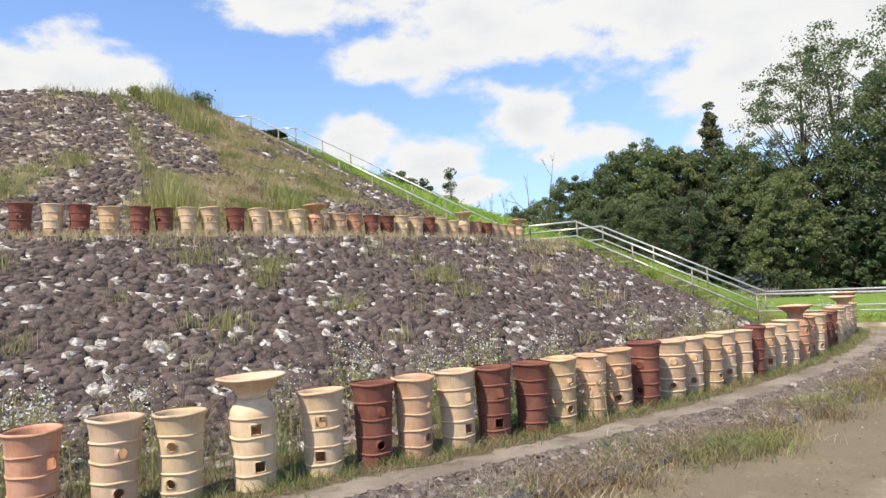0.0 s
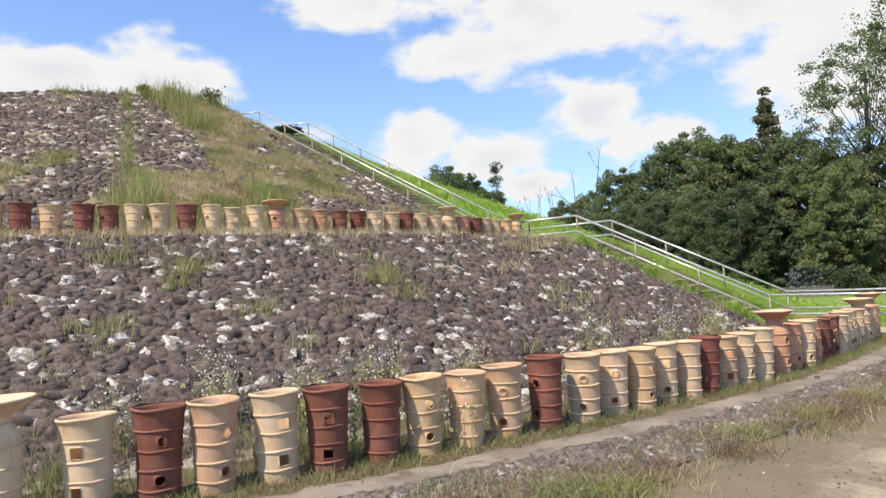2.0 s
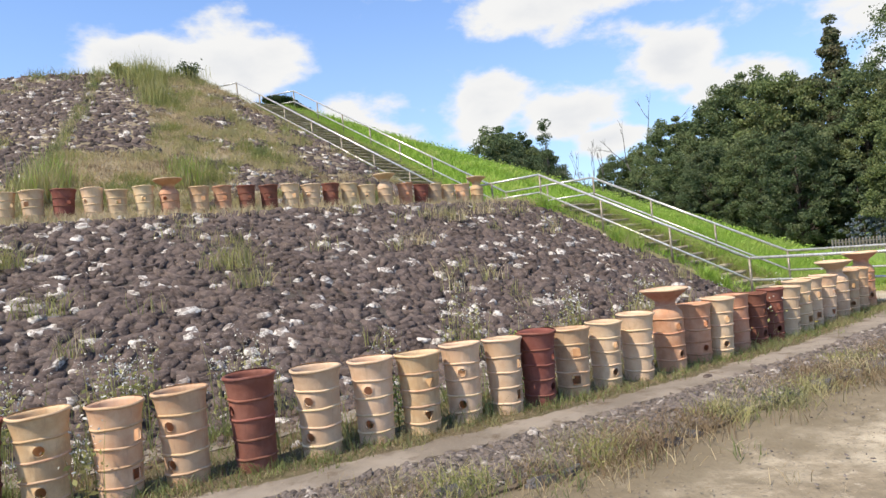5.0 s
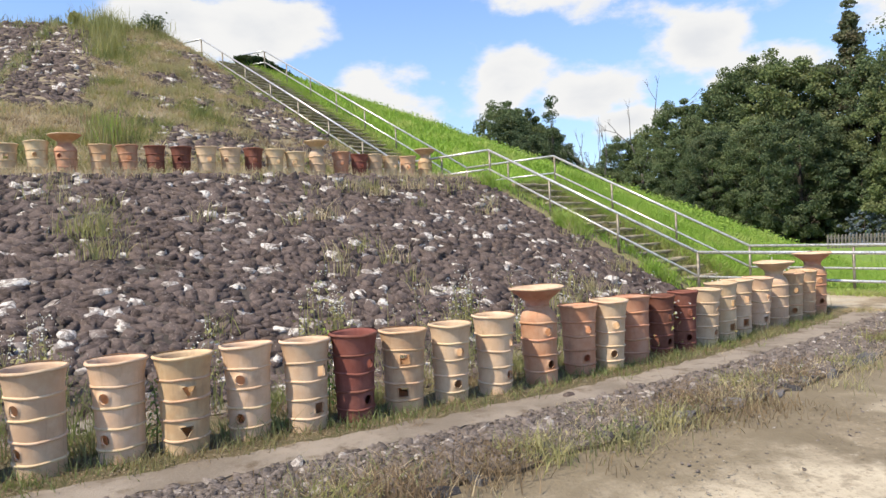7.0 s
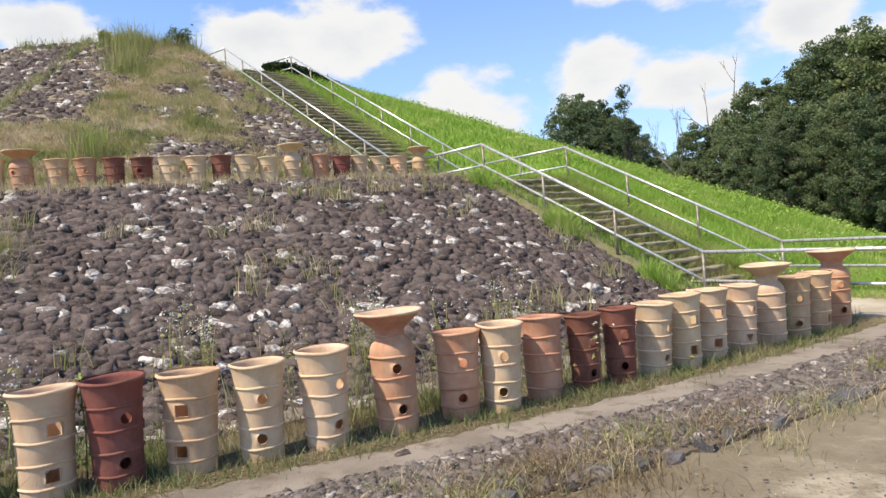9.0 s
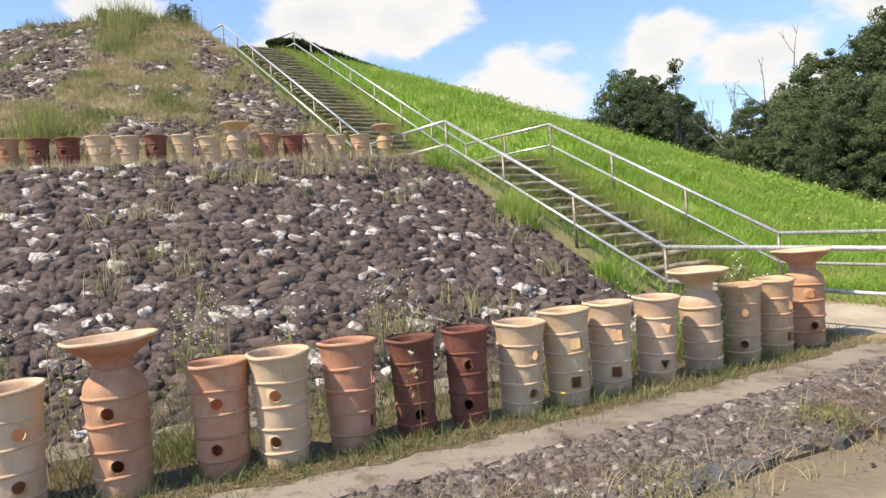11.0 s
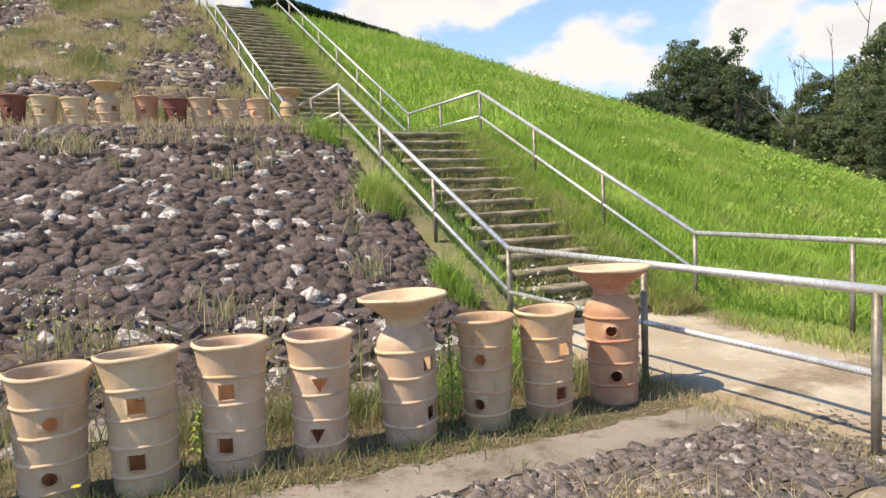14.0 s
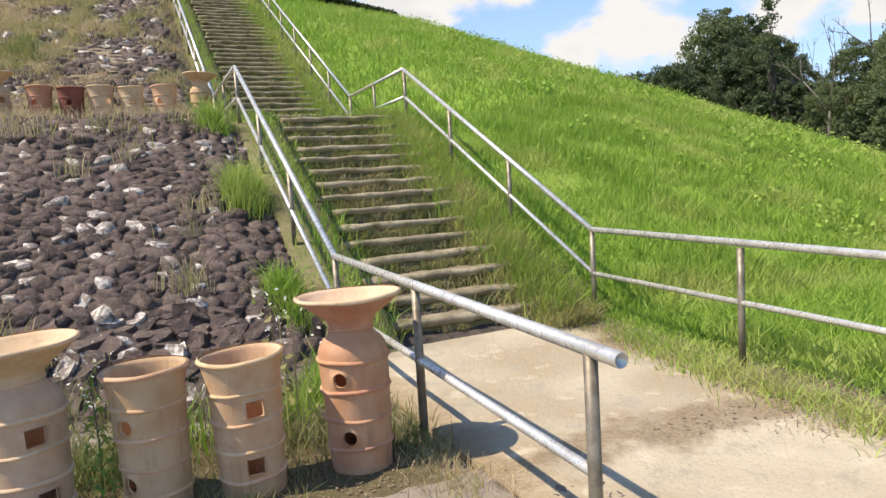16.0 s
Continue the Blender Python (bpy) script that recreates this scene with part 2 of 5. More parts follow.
def build_earth():
    """Trodden sandy earth along the walk, thin grass beyond it."""
    m, nt, b = material("trodden_earth", 0.95, 0, 0.15)
    p = where(nt, "World")
    big, mid, fine = grain(nt, p, 0.55, 6, 0.62), grain(nt, p, 1.6, 6, 0.62), grain(nt, p, 28, 4, 0.6)
    col = blend(nt, ramp(nt, mid, 0.36, 0.60), (0.15, 0.12, 0.08), (0.28, 0.225, 0.15))
    col = blend(nt, ramp(nt, big, 0.45, 0.60), col, (0.47, 0.395, 0.28))
    scuff = grain(nt, p, 5.5, 6, 0.7)
    col = blend(nt, calc(nt, "MULTIPLY", ramp(nt, scuff, 0.52, 0.64), 0.55), col, (0.17, 0.135, 0.09))
    col = blend(nt, calc(nt, "MULTIPLY", ramp(nt, scuff, 0.44, 0.34), 0.5), col, (0.50, 0.425, 0.31))
    col = blend(nt, calc(nt, "MULTIPLY", ramp(nt, fine, 0.5, 0.7), 0.45), col, (0.18, 0.148, 0.10))
    sep = nt.nodes.new("ShaderNodeSeparateXYZ")
    nt.links.new(p, sep.inputs[0])
    wob = calc(nt, "MULTIPLY", calc(nt, "SUBTRACT", mid, 0.5), 2.4)
    # thin grass on the verge nearer the stones, lawn past the handrail and far away
    ex = calc(nt, "SUBTRACT", sep.outputs[0], 10.8)
    ey = calc(nt, "SUBTRACT", sep.outputs[1], 38.2)
    r = calc(nt, "SQRT", calc(nt, "ADD", calc(nt, "MULTIPLY", ex, ex), calc(nt, "MULTIPLY", ey, ey)))
    far_edge = calc(nt, "SUBTRACT", calc(nt, "ADD", r, wob), ramp(nt, sep.outputs[0], 5.0, 11.0, 0.9, 0.0))
    verge = calc(nt, "MULTIPLY", ramp(nt, far_edge, 36.0, 37.2, 1.0, 0.0), ramp(nt, sep.outputs[0], 17.5, 20.0, 0.92, 0.25))
    col = blend(nt, verge, col, (0.17, 0.135, 0.085))
    side = calc(nt, "ADD", sep.outputs[0], calc(nt, "MULTIPLY", sep.outputs[1], 0.31))
    lawn = ramp(nt, calc(nt, "ADD", side, calc(nt, "MULTIPLY", wob, 0.3)), 24.6, 25.3)
    far = ramp(nt, calc(nt, "ADD", r, wob), 44.0, 46.0)
    green = blend(nt, mid, (0.13, 0.21, 0.035), (0.19, 0.26, 0.06))
    col = blend(nt, calc(nt, "MAXIMUM", lawn, far), col, green)
    nt.links.new(col, b.inputs["Base Color"])
    bump(nt, b, calc(nt, "ADD", fine, calc(nt, "MULTIPLY", mid, 2.0)), 0.45, 0.03)
    return m


EARTH = build_earth()


def leaf_material(name, a, b2, c, gloss=0.6, through=0.38):
    m, nt, b = material(name, gloss, 0, 0.25)
    r = island(nt)
    col = blend(nt, r, a, b2)
    col = blend(nt, ramp(nt, grain(nt, where(nt, "World"), 0.7, 3, 0.6), 0.45, 0.7), col, c)
    nt.links.new(col, b.inputs["Base Color"])
    tr = nt.nodes.new("ShaderNodeBsdfTranslucent")
    nt.links.new(col, tr.inputs[0])
    mx = nt.nodes.new("ShaderNodeMixShader")
    mx.inputs[0].default_value = through
    nt.links.new(b.outputs[0], mx.inputs[1])
    nt.links.new(tr.outputs[0], mx.inputs[2])
    nt.links.new(mx.outputs[0], nt.nodes["Material Output"].inputs[0])
    return m


MEADOW = leaf_material("meadow_blades", (0.20, 0.34, 0.040), (0.36, 0.49, 0.09), (0.44, 0.49, 0.14))
WEED = leaf_material("weed_blades", (0.14, 0.18, 0.05), (0.27, 0.285, 0.115), (0.33, 0.285, 0.15))
STRAW = leaf_material("dry_grass_blades", (0.44, 0.34, 0.20), (0.59, 0.48, 0.29), (0.40, 0.37, 0.18))
LITTER = leaf_material("dry_litter", (0.20, 0.15, 0.09), (0.32, 0.255, 0.165), (0.24, 0.185, 0.11), 0.9, 0.15)
OLIVE = leaf_material("olive_grass_blades", (0.25, 0.255, 0.075), (0.38, 0.36, 0.14), (0.43, 0.37, 0.19))
RUSSET = leaf_material("russet_weed_blades", (0.19, 0.125, 0.07), (0.31, 0.225, 0.13), (0.25, 0.185, 0.10))
FLOWER = leaf_material("white_petals", (0.78, 0.76, 0.66), (0.82, 0.80, 0.72), (0.80, 0.77, 0.66))
YELLOW = leaf_material("yellow_petals", (0.78, 0.60, 0.03), (0.80, 0.66, 0.05), (0.78, 0.58, 0.03))
LEAF = leaf_material("tree_leaves", (0.085, 0.118, 0.052), (0.165, 0.205, 0.088), (0.19, 0.21, 0.098), 0.85, 0.30)
LEAF_DARK = leaf_material("dark_tree_leaves", (0.062, 0.090, 0.044), (0.12, 0.155, 0.072), (0.14, 0.158, 0.078), 0.85, 0.30)
LEAF_OLIVE = leaf_material("olive_tree_leaves", (0.115, 0.148, 0.052), (0.205, 0.24, 0.095), (0.225, 0.235, 0.11), 0.85, 0.30)
LEAF_CONIFER = leaf_material("conifer_needles", (0.085, 0.10, 0.05), (0.16, 0.165, 0.085), (0.20, 0.17, 0.10), 0.85, 0.30)
LEAF_GREY = leaf_material("grey_blue_leaves", (0.12, 0.15, 0.17), (0.22, 0.25, 0.28), (0.18, 0.22, 0.21), 0.85, 0.2)
HEDGE = leaf_material("hedge_leaves", (0.018, 0.035, 0.012), (0.04, 0.065, 0.02), (0.05, 0.07, 0.025))


def build_bark(name, a, b2):
    m, nt, b = material(name, 0.95, 0, 0.1)
    p = where(nt)
    nt.links.new(blend(nt, grain(nt, p, 6, 5, 0.65), a, b2), b.inputs["Base Color"])
    bump(nt, b, grain(nt, p, 14, 4, 0.6), 0.6, 0.04)
    return m


BARK = build_bark("bark", (0.045, 0.036, 0.028), (0.12, 0.10, 0.08))
DEADWOOD = build_bark("dead_bark", (0.10, 0.085, 0.075), (0.22, 0.20, 0.18))
PLANK = build_bark("grey_wood", (0.13, 0.115, 0.10), (0.23, 0.205, 0.18))


def build_steel(name, bright, dull, rough=0.0):
    m, nt, b = material(name, 0.30, 0.50, 0.5)
    p = where(nt, "World")
    nt.links.new(blend(nt, ramp(nt, grain(nt, p, 9, 4, 0.6), 0.4, 0.66), bright, dull), b.inputs["Base Color"])
    nt.links.new(ramp(nt, grain(nt, p, 30, 3, 0.6), 0.3, 0.7, 0.24 + rough, 0.40 + rough), b.inputs["Roughness"])
    return m


STEEL = build_steel("galvanised_pipe", (0.70, 0.67, 0.61), (0.55, 0.515, 0.455))
STEEL_DULL = build_steel("dull_galvanised_post", (0.27, 0.235, 0.18), (0.15, 0.125, 0.09), 0.2)


# ---- mesh helpers ----
def mesh_of(name, verts, faces, mat, smooth=True):
    me = bpy.data.meshes.new(name)
    me.from_pydata(verts, [], faces)
    if mat:
        me.materials.append(mat)
    if smooth:
        me.polygons.foreach_set("use_smooth", [True] * len(me.polygons))
    me.update()
    return me


def big_mesh(name, verts, faces, mat, smooth=False):
    """A mesh from arrays: faces all of one corner count."""
    me = bpy.data.meshes.new(name)
    n, k = faces.shape
    me.vertices.add(len(verts))
    me.vertices.foreach_set("co", np.asarray(verts, np.float32).ravel())
    me.loops.add(n * k)
    me.loops.foreach_set("vertex_index", faces.astype(np.int32).ravel())
    me.polygons.add(n)
    me.polygons.foreach_set("loop_start", np.arange(0, n * k, k, dtype=np.int32))
    if smooth:
        me.polygons.foreach_set("use_smooth", np.ones(n, bool))
    me.materials.append(mat)
    me.update(calc_edges=True)
    me.validate()
    return me


def part(name, data, parent=None, label="", at=None):
    ob = new(name, data)
    if parent:
        ob.parent = parent
    if at is not None:
        ob.matrix_basis = at
    return tagged(ob, label) if label else ob


def tube(points, radius, sides=10, caps=True):
    """Verts and faces of a pipe through points; radius one number or one for each point."""
    pts = [Vector(p) for p in points]
    rad = radius if isinstance(radius, (list, tuple)) else [radius] * len(pts)
    vs, fs = [], []
    side = None
    for i, p in enumerate(pts):
        d = (pts[min(i + 1, len(pts) - 1)] - pts[max(i - 1, 0)]).normalized()
        if side is None:
            side = d.orthogonal().normalized()
        side = (side - d * side.dot(d)).normalized()
        up = d.cross(side)
        for k in range(sides):
            a = 2 * math.pi * k / sides
            vs.append(p + (side * math.cos(a) + up * math.sin(a)) * rad[i])
    for i in range(len(pts) - 1):
        for k in range(sides):
            a, b = i * sides + k, i * sides + (k + 1) % sides
            fs.append((a, b, b + sides, a + sides))
    if caps:
        fs.append(tuple(reversed(range(sides))))
        fs.append(tuple(range((len(pts) - 1) * sides, len(pts) * sides)))
    return vs, fs


# ---- the round mound: one profile round one centre ----
CX, CY = 10.8, 38.2
ROW_R, FOOT_R, EDGE_R, BERM_R, CREST_R = 33.85, 32.0, 26.6, 24.2, 10.3
BERM_Z, TOP_Z = 2.87, 10.3


def smooth01(x, lo, hi):
    t = np.clip((x - lo) / (hi - lo), 0, 1)
    return t * t * (3 - 2 * t)


def bearing(x, y):
    return np.degrees(np.arctan2(x - CX, CY - y))


def spot(r, phi, z=0.0):
    """A place by radius and bearing (degrees) from the mound's centre."""
    a = math.radians(phi)
    return Vector((CX + r * math.sin(a), CY - r * math.cos(a), z))


AX0 = Vector((19.34, 7.68, 0.0))
AX_S = Vector((-0.2985, 0.9544, 0.0)).normalized()
AX_C = Vector((0.9544, 0.2985, 0.0)).normalized()


def clear_of_steps(x, y):
    """How far along the stairs' axis, and how far to the side of it."""
    u, w = x - AX0.x, y - AX0.y
    return u * AX_S.x + w * AX_S.y, u * AX_C.x + w * AX_C.y


def terrace_rise(phi):
    """The terrace climbs gently away from the steps."""
    return 0.0058 * np.clip(10.0 - phi, 0, 30)


def height(r, phi):
    """Height of the mound's surface: terraced on the stone side, one even slope on the grass side."""
    r, phi = np.asarray(r, float), np.asarray(phi, float)
    left = np.interp(r, [0, CREST_R - 2.5, CREST_R, BERM_R, EDGE_R, FOOT_R, FOOT_R + 0.5, 80], [TOP_Z + 0.5, TOP_Z + 0.2, TOP_Z, BERM_Z, BERM_Z - 0.02, 0.06, -0.02, -0.02])
    left = left + terrace_rise(phi) * np.interp(r, [22.4, 24.2, 25.2, 26.5], [0, 1, 1, 0])
    x, y = CX + r * np.sin(np.radians(phi)), CY - r * np.cos(np.radians(phi))
    a, c = clear_of_steps(x, y)
    right = np.minimum(np.clip((34.0 - np.hypot(x - 13.0, y - 41.0)) * 0.42, -0.02, None), 9.0)
    bank = np.interp(a, [-20, -0.1, 5.11, 8.3, 19.4, 26], [-0.02, 0.1, 2.75, 2.75, 8.8, 9.4])
    w, v = smooth01(c, 3.4, 7.5), smooth01(c, -0.6, -0.1) * smooth01(a, -1.5, 0.2)
    base = left * (1 - v) + np.minimum(bank - 0.06, 9.0) * v
    return base * (1 - w) + right * w


def sector(name, phi0, phi1, r0, r1, mat, step_phi=0.6, step_r=0.3, lift=0.0, rough=0.03):
    nphi, nr = max(2, int((phi1 - phi0) / step_phi)), max(2, int((r1 - r0) / step_r))
    ph, rr = np.meshgrid(np.linspace(phi0, phi1, nphi), np.linspace(r0, r1, nr), indexing="ij")
    z = height(rr, ph) + lift
    a = np.radians(ph)
    x, y = CX + rr * np.sin(a), CY - rr * np.cos(a)
    z = z + rough * (np.sin(x * 2.1 + 3 * np.sin(y * 1.3)) * np.cos(y * 1.7 + 1.3 * np.sin(x * 0.9)))
    v = np.stack([x, y, z], -1).reshape(-1, 3)
    i, j = np.meshgrid(np.arange(nphi - 1), np.arange(nr - 1), indexing="ij")
    k = (i * nr + j).ravel()
    f = np.stack([k, k + 1, k + nr + 1, k + nr], -1)
    return new(name, big_mesh(name, v, f, mat, True))


# ---- ground and mound ----
def build_ground():
    n = 120
    u = np.linspace(-1, 1, n)
    s = np.sign(u) * (np.abs(u) * 30 + np.abs(u) ** 5 * 1500)
    x, y = np.meshgrid(s + 12, s + 3, indexing="ij")
    r = np.hypot(x - CX, y - CY)
    near = np.exp(-((x - 12) ** 2 + (y - 1) ** 2) / 900)
    z = -0.02 + near * 0.02 * np.sin(x * 1.3) * np.cos(y * 1.7) - 0.25 * smooth01(31.5 - r, 0, 3)
    v = np.stack([x, y, z], -1).reshape(-1, 3)
    i, j = np.meshgrid(np.arange(n - 1), np.arange(n - 1), indexing="ij")
    k = (i * n + j).ravel()
    ob = new("ground", big_mesh("ground", v, np.stack([k, k + n, k + n + 1, k + 1], -1), EARTH, True))
    return tagged(ob, "trodden sandy earth with thin grass", "ground", kind="structure")


ground = build_ground()
mound = tagged(sector("mound_stone_side", -75, 19.5, 26.5, 33.4, RUBBLE), "dark stony bank under laid stones", "mound", kind="structure")
tagged(sector("mound_upper_slope", -75, 19.5, 0.2, 26.5, SOIL), "dry grassy upper bank of the mound", "mound", kind="structure")
tagged(sector("mound_grass_side", 19.5, 130, 0.2, 34.2, TURF), "bright green grassy mound slope", "mound", kind="structure")
tagged(sector("mound_back", 130, 285, 0.2, 33.4, TURF, 2.0, 1.0), "grassy far side of the mound", "mound", kind="structure")


def ring_strip(name, phi0, phi1, r0, r1, z0, z1, mat, label, wobble=0.0):
    """A low flat band that follows the mound's foot, with its side faces."""
    n = int((phi1 - phi0) / 0.12)
    vs, fs = [], []
    for i in range(n + 1):
        ph = phi0 + (phi1 - phi0) * i / n
        w0, w1 = (wobble * (noise.noise((ph * 2.3, r * 5, 0.5)) + 0.6 * noise.noise((ph * 9.0, r * 5, 2.5))) for r in (r0, r1))
        for r, z in ((r0 + w0, z0), (r0 + w0, z1), ((r0 + r1) / 2, z1 + 0.006), (r1 + w1, z1), (r1 + w1, z0)):
            vs.append(spot(r, ph, z))
    for i in range(n):
        for k in range(4):
            a = i * 5 + k
            fs.append((a, a + 1, a + 6, a + 5))
    return tagged(new(name, mesh_of(name, vs, fs, mat, False)), label, "path", kind="structure")


PHI_L, PHI_R = -24.0, 15.5
verge = ring_strip("verge", PHI_L, PHI_R, 32.4, ROW_R + 0.56, -0.1, 0.012, MOSS, "mossy weedy verge under the clay jars", 0.14)
ring_strip("concrete_path", PHI_L, PHI_R + 0.35, ROW_R + 0.45, ROW_R + 0.86, -0.1, 0.016, PATH_TOP, "narrow weathered grey concrete strip", 0.09)
ring_strip("gravel_bed", PHI_L, 16.9, ROW_R + 0.76, ROW_R + 1.84, -0.1, 0.004, BED, "brown soil bed under the gravel", 0.05)
ring_strip("foot_gutter", PHI_L, 15.6, 32.42, 32.98, -0.1, 0.03, CONCRETE, "old grey concrete gutter at the slope's foot", 0.08)

# ---- stairs axis ----
WIDE = 2.8
FLIGHT1, LANDING, TOP_A = 5.11, 8.3, 19.4
LAND_Z, HEAD_Z = 2.78, 8.85


def stair_z(a):
    return float(np.interp(a, [-20, -0.1, FLIGHT1, LANDING, TOP_A, 26], [0.08, 0.14, LAND_Z, LAND_Z, HEAD_Z, HEAD_Z + 0.8]))


def on_stair(a, c, up=0.0):
    p = AX0 + AX_S * a + AX_C * c
    p.z = stair_z(a) + up
    return p


def build_slab():
    n, m = 28, 8
    vs, fs = [], []
    for i in range(n + 1):
        a = -5.6 + 5.75 * i / n
        for j in range(m + 1):
            c = 0.06 + (WIDE - 0.0) * j / m + (0.07 * noise.noise((a * 1.4, j, 3.0)) if j in (0, m) else 0)
            p = AX0 + AX_S * a + AX_C * c
            vs.append((p.x, p.y, 0.03 + 0.07 * smooth01(a, -1.0, 0.0) - 0.05 * (1 - smooth01(a, -5.6, -4.2)) + 0.01 * noise.noise((p.x * 1.5, p.y * 1.5, 0))))
    for i in range(n):
        for j in range(m):
            k = i * (m + 1) + j
            fs.append((k, k + 1, k + m + 2, k + m + 1))
    ob = new("walkway_slab", mesh_of("walkway_slab", vs, fs, SLAB))
    md = ob.modifiers.new("thick", "SOLIDIFY")
    md.thickness, md.offset = 0.09, -1 if ob.data.polygons[0].normal.z > 0 else 1
    return tagged(ob, "pale sandy concrete walkway at the stair foot", "walkway", kind="structure")


build_slab()
stairs = tagged(new("stairs"), "mossy stone steps up the mound, edges overgrown with grass", "stairs", kind="structure")


def build_step(seed, wide, prof, mat, name, rough):
    """One worn piece of a step: tread along x, run along y."""
    rng = random.Random(seed)
    nx = 16
    vs, fs = [], []
    for i in range(nx + 1):
        x = wide * i / nx
        for k, (y, z) in enumerate(prof):
            j = noise.noise((x * 2.2 + seed * 7.1, k * 0.25, 1.0)) + 0.5 * noise.noise((x * 7 + seed * 3.1, k * 0.3, 4.0))
            vs.append((x + rng.uniform(-0.01, 0.01), y + rough * j, z + rough * 0.7 * noise.noise((x * 3 + seed, y * 4, 5.0))))
    m = len(prof)
    for i in range(nx):
        for k in range(m):
            a, b = i * m + k, i * m + (k + 1) % m
            fs.append((a, a + m, b + m, b))
    fs.append(tuple(range(m)))
    fs.append(tuple(reversed(range(nx * m, nx * m + m))))
    return mesh_of(name, vs, fs, mat)


TREAD_PROF = ((-0.018, -0.07), (-0.03, -0.025), (-0.012, 0.0), (0.05, 0.008), (0.20, 0.0), (0.44, -0.012), (0.44, -0.06))
RISER_PROF = ((0.0, -0.34), (0.005, -0.05), (0.40, -0.05), (0.40, -0.34))
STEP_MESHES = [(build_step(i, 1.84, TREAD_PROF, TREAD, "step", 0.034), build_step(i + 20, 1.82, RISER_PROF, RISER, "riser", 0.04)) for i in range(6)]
TURN_S = math.degrees(math.atan2(AX_C.y, AX_C.x))


def lay_steps(a0, a1, z0, z1, count):
    for i in range(count):
        t = i / count
        p = AX0 + AX_S * (a0 + (a1 - a0) * t) + AX_C * (0.56 + 0.05 * math.sin(i * 2.4))
        tread = part("step", STEP_MESHES[i % 6][0], stairs, "", pose(p.x, p.y, z0 + (z1 - z0) * (i + 1) / count, 0, 0.4 * math.sin(i * 1.7), TURN_S))
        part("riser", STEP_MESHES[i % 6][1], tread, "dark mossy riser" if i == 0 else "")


lay_steps(0.12, FLIGHT1, 0.12, LAND_Z, 15)
lay_steps(LANDING, TOP_A, LAND_Z, HEAD_Z, 35)


def build_stair_bed():
    """Earth under the flights, between the rails."""
    vs, fs = [], []
    n = 90
    for i in range(n + 1):
        a = -0.7 + (TOP_A + 2.7) * i / n
        for j, c in enumerate((-0.14, -0.06, 0.56, 0.60, 2.36, 2.42, 2.8, 3.6)):
            p = AX0 + AX_S * a + AX_C * c
            r, ph = math.hypot(p.x - CX, p.y - CY), float(bearing(p.x, p.y))
            drop = -0.2 if 0.58 < c < 2.38 else (0.0 if -0.1 < c < 3 else -0.25)
            drop -= 0.16 * (1 - float(smooth01(a, -0.6, 0.25)))
            vs.append((p.x, p.y, max(stair_z(a) + drop, -0.05) + 0.03 * noise.noise((p.x * 2, p.y * 2, 1))))
    for i in range(n):
        for j in range(7):
            k = i * 8 + j
            fs.append((k, k + 1, k + 9, k + 8))
    return tagged(new("stair_bank", mesh_of("stair_bank", vs, fs, RISER)), "mossy earth bank under the steps", "bank", kind="structure")


build_stair_bed()

# ---- handrails ----
PIPE = 0.030


def open_tube(points, radius, sides=14):
    """A straight pipe whose first end is cut open, with its wall's thickness."""
    p, q = Vector(points[0]), Vector(points[1])
    d = (q - p).normalized()
    side = d.orthogonal().normalized()
    up = d.cross(side)
    vs, fs = [], []
    for c, rad in ((p + d * 0.16, radius * 0.86), (p, radius * 0.86), (p, radius), (q, radius)):
        for k in range(sides):
            a = 2 * math.pi * k / sides
            vs.append(c + (side * math.cos(a) + up * math.sin(a)) * rad)
    for i in range(3):
        for k in range(sides):
            a, b = i * sides + k, i * sides + (k + 1) % sides
            fs.append((a, b, b + sides, a + sides))
    fs += [tuple(reversed(range(sides))), tuple(range(3 * sides, 4 * sides))]
    return vs, fs


def build_rail(name, c, a_end, posts, label):
    rail = tagged(new(name), label, "handrail", "handrails along the steps")
    c0 = c
    rail.location = on_stair(0, c)
    base = Vector(rail.location)

    def at(a, up):
        return on_stair(a, c0 + (0.07 * a if a < 0 and c0 > 1 else 0.02 * a if a < 0 else 0), up)

    def pipe(kind, pts, r, text="", hollow=False):
        v, f = (open_tube if hollow else tube)([Vector(p) - base for p in pts], r, 14)
        part(kind, mesh_of(kind, v, f, STEEL_DULL if kind == "post" else STEEL), rail, text)

    for up, kind in ((0.83, "top_rail"), (0.36, "lower_rail")):
        knots = [a_end, 0.0, FLIGHT1, LANDING, TOP_A, TOP_A + 1.8]
        for a, b in zip(knots, knots[1:]):
            if kind == "lower_rail" and a == a_end:
                a += 0.18
            pipe(kind, (at(a, up), at(b, up)), PIPE if kind == "top_rail" else PIPE * 0.8, "", a <= a_end)
    for a in posts:
        pipe("post", (at(a, -0.25), at(a, 0.83)), PIPE * 0.92, "dull brownish-grey steel post")


FLIGHT_POSTS = [0.0, 1.68, 3.36, 5.08, 6.7, 8.3] + [8.3 + 11.1 * i / 7 for i in range(1, 8)] + [21.0]
build_rail("handrail", 0.0, -3.98, [-3.80, -2.0] + FLIGHT_POSTS, "galvanised steel pipe handrail on the stone side of the steps")
build_rail("handrail", WIDE, -9.0, [-8.8, -6.6, -4.4, -2.05] + FLIGHT_POSTS, "galvanised steel pipe handrail on the grass side of the steps")


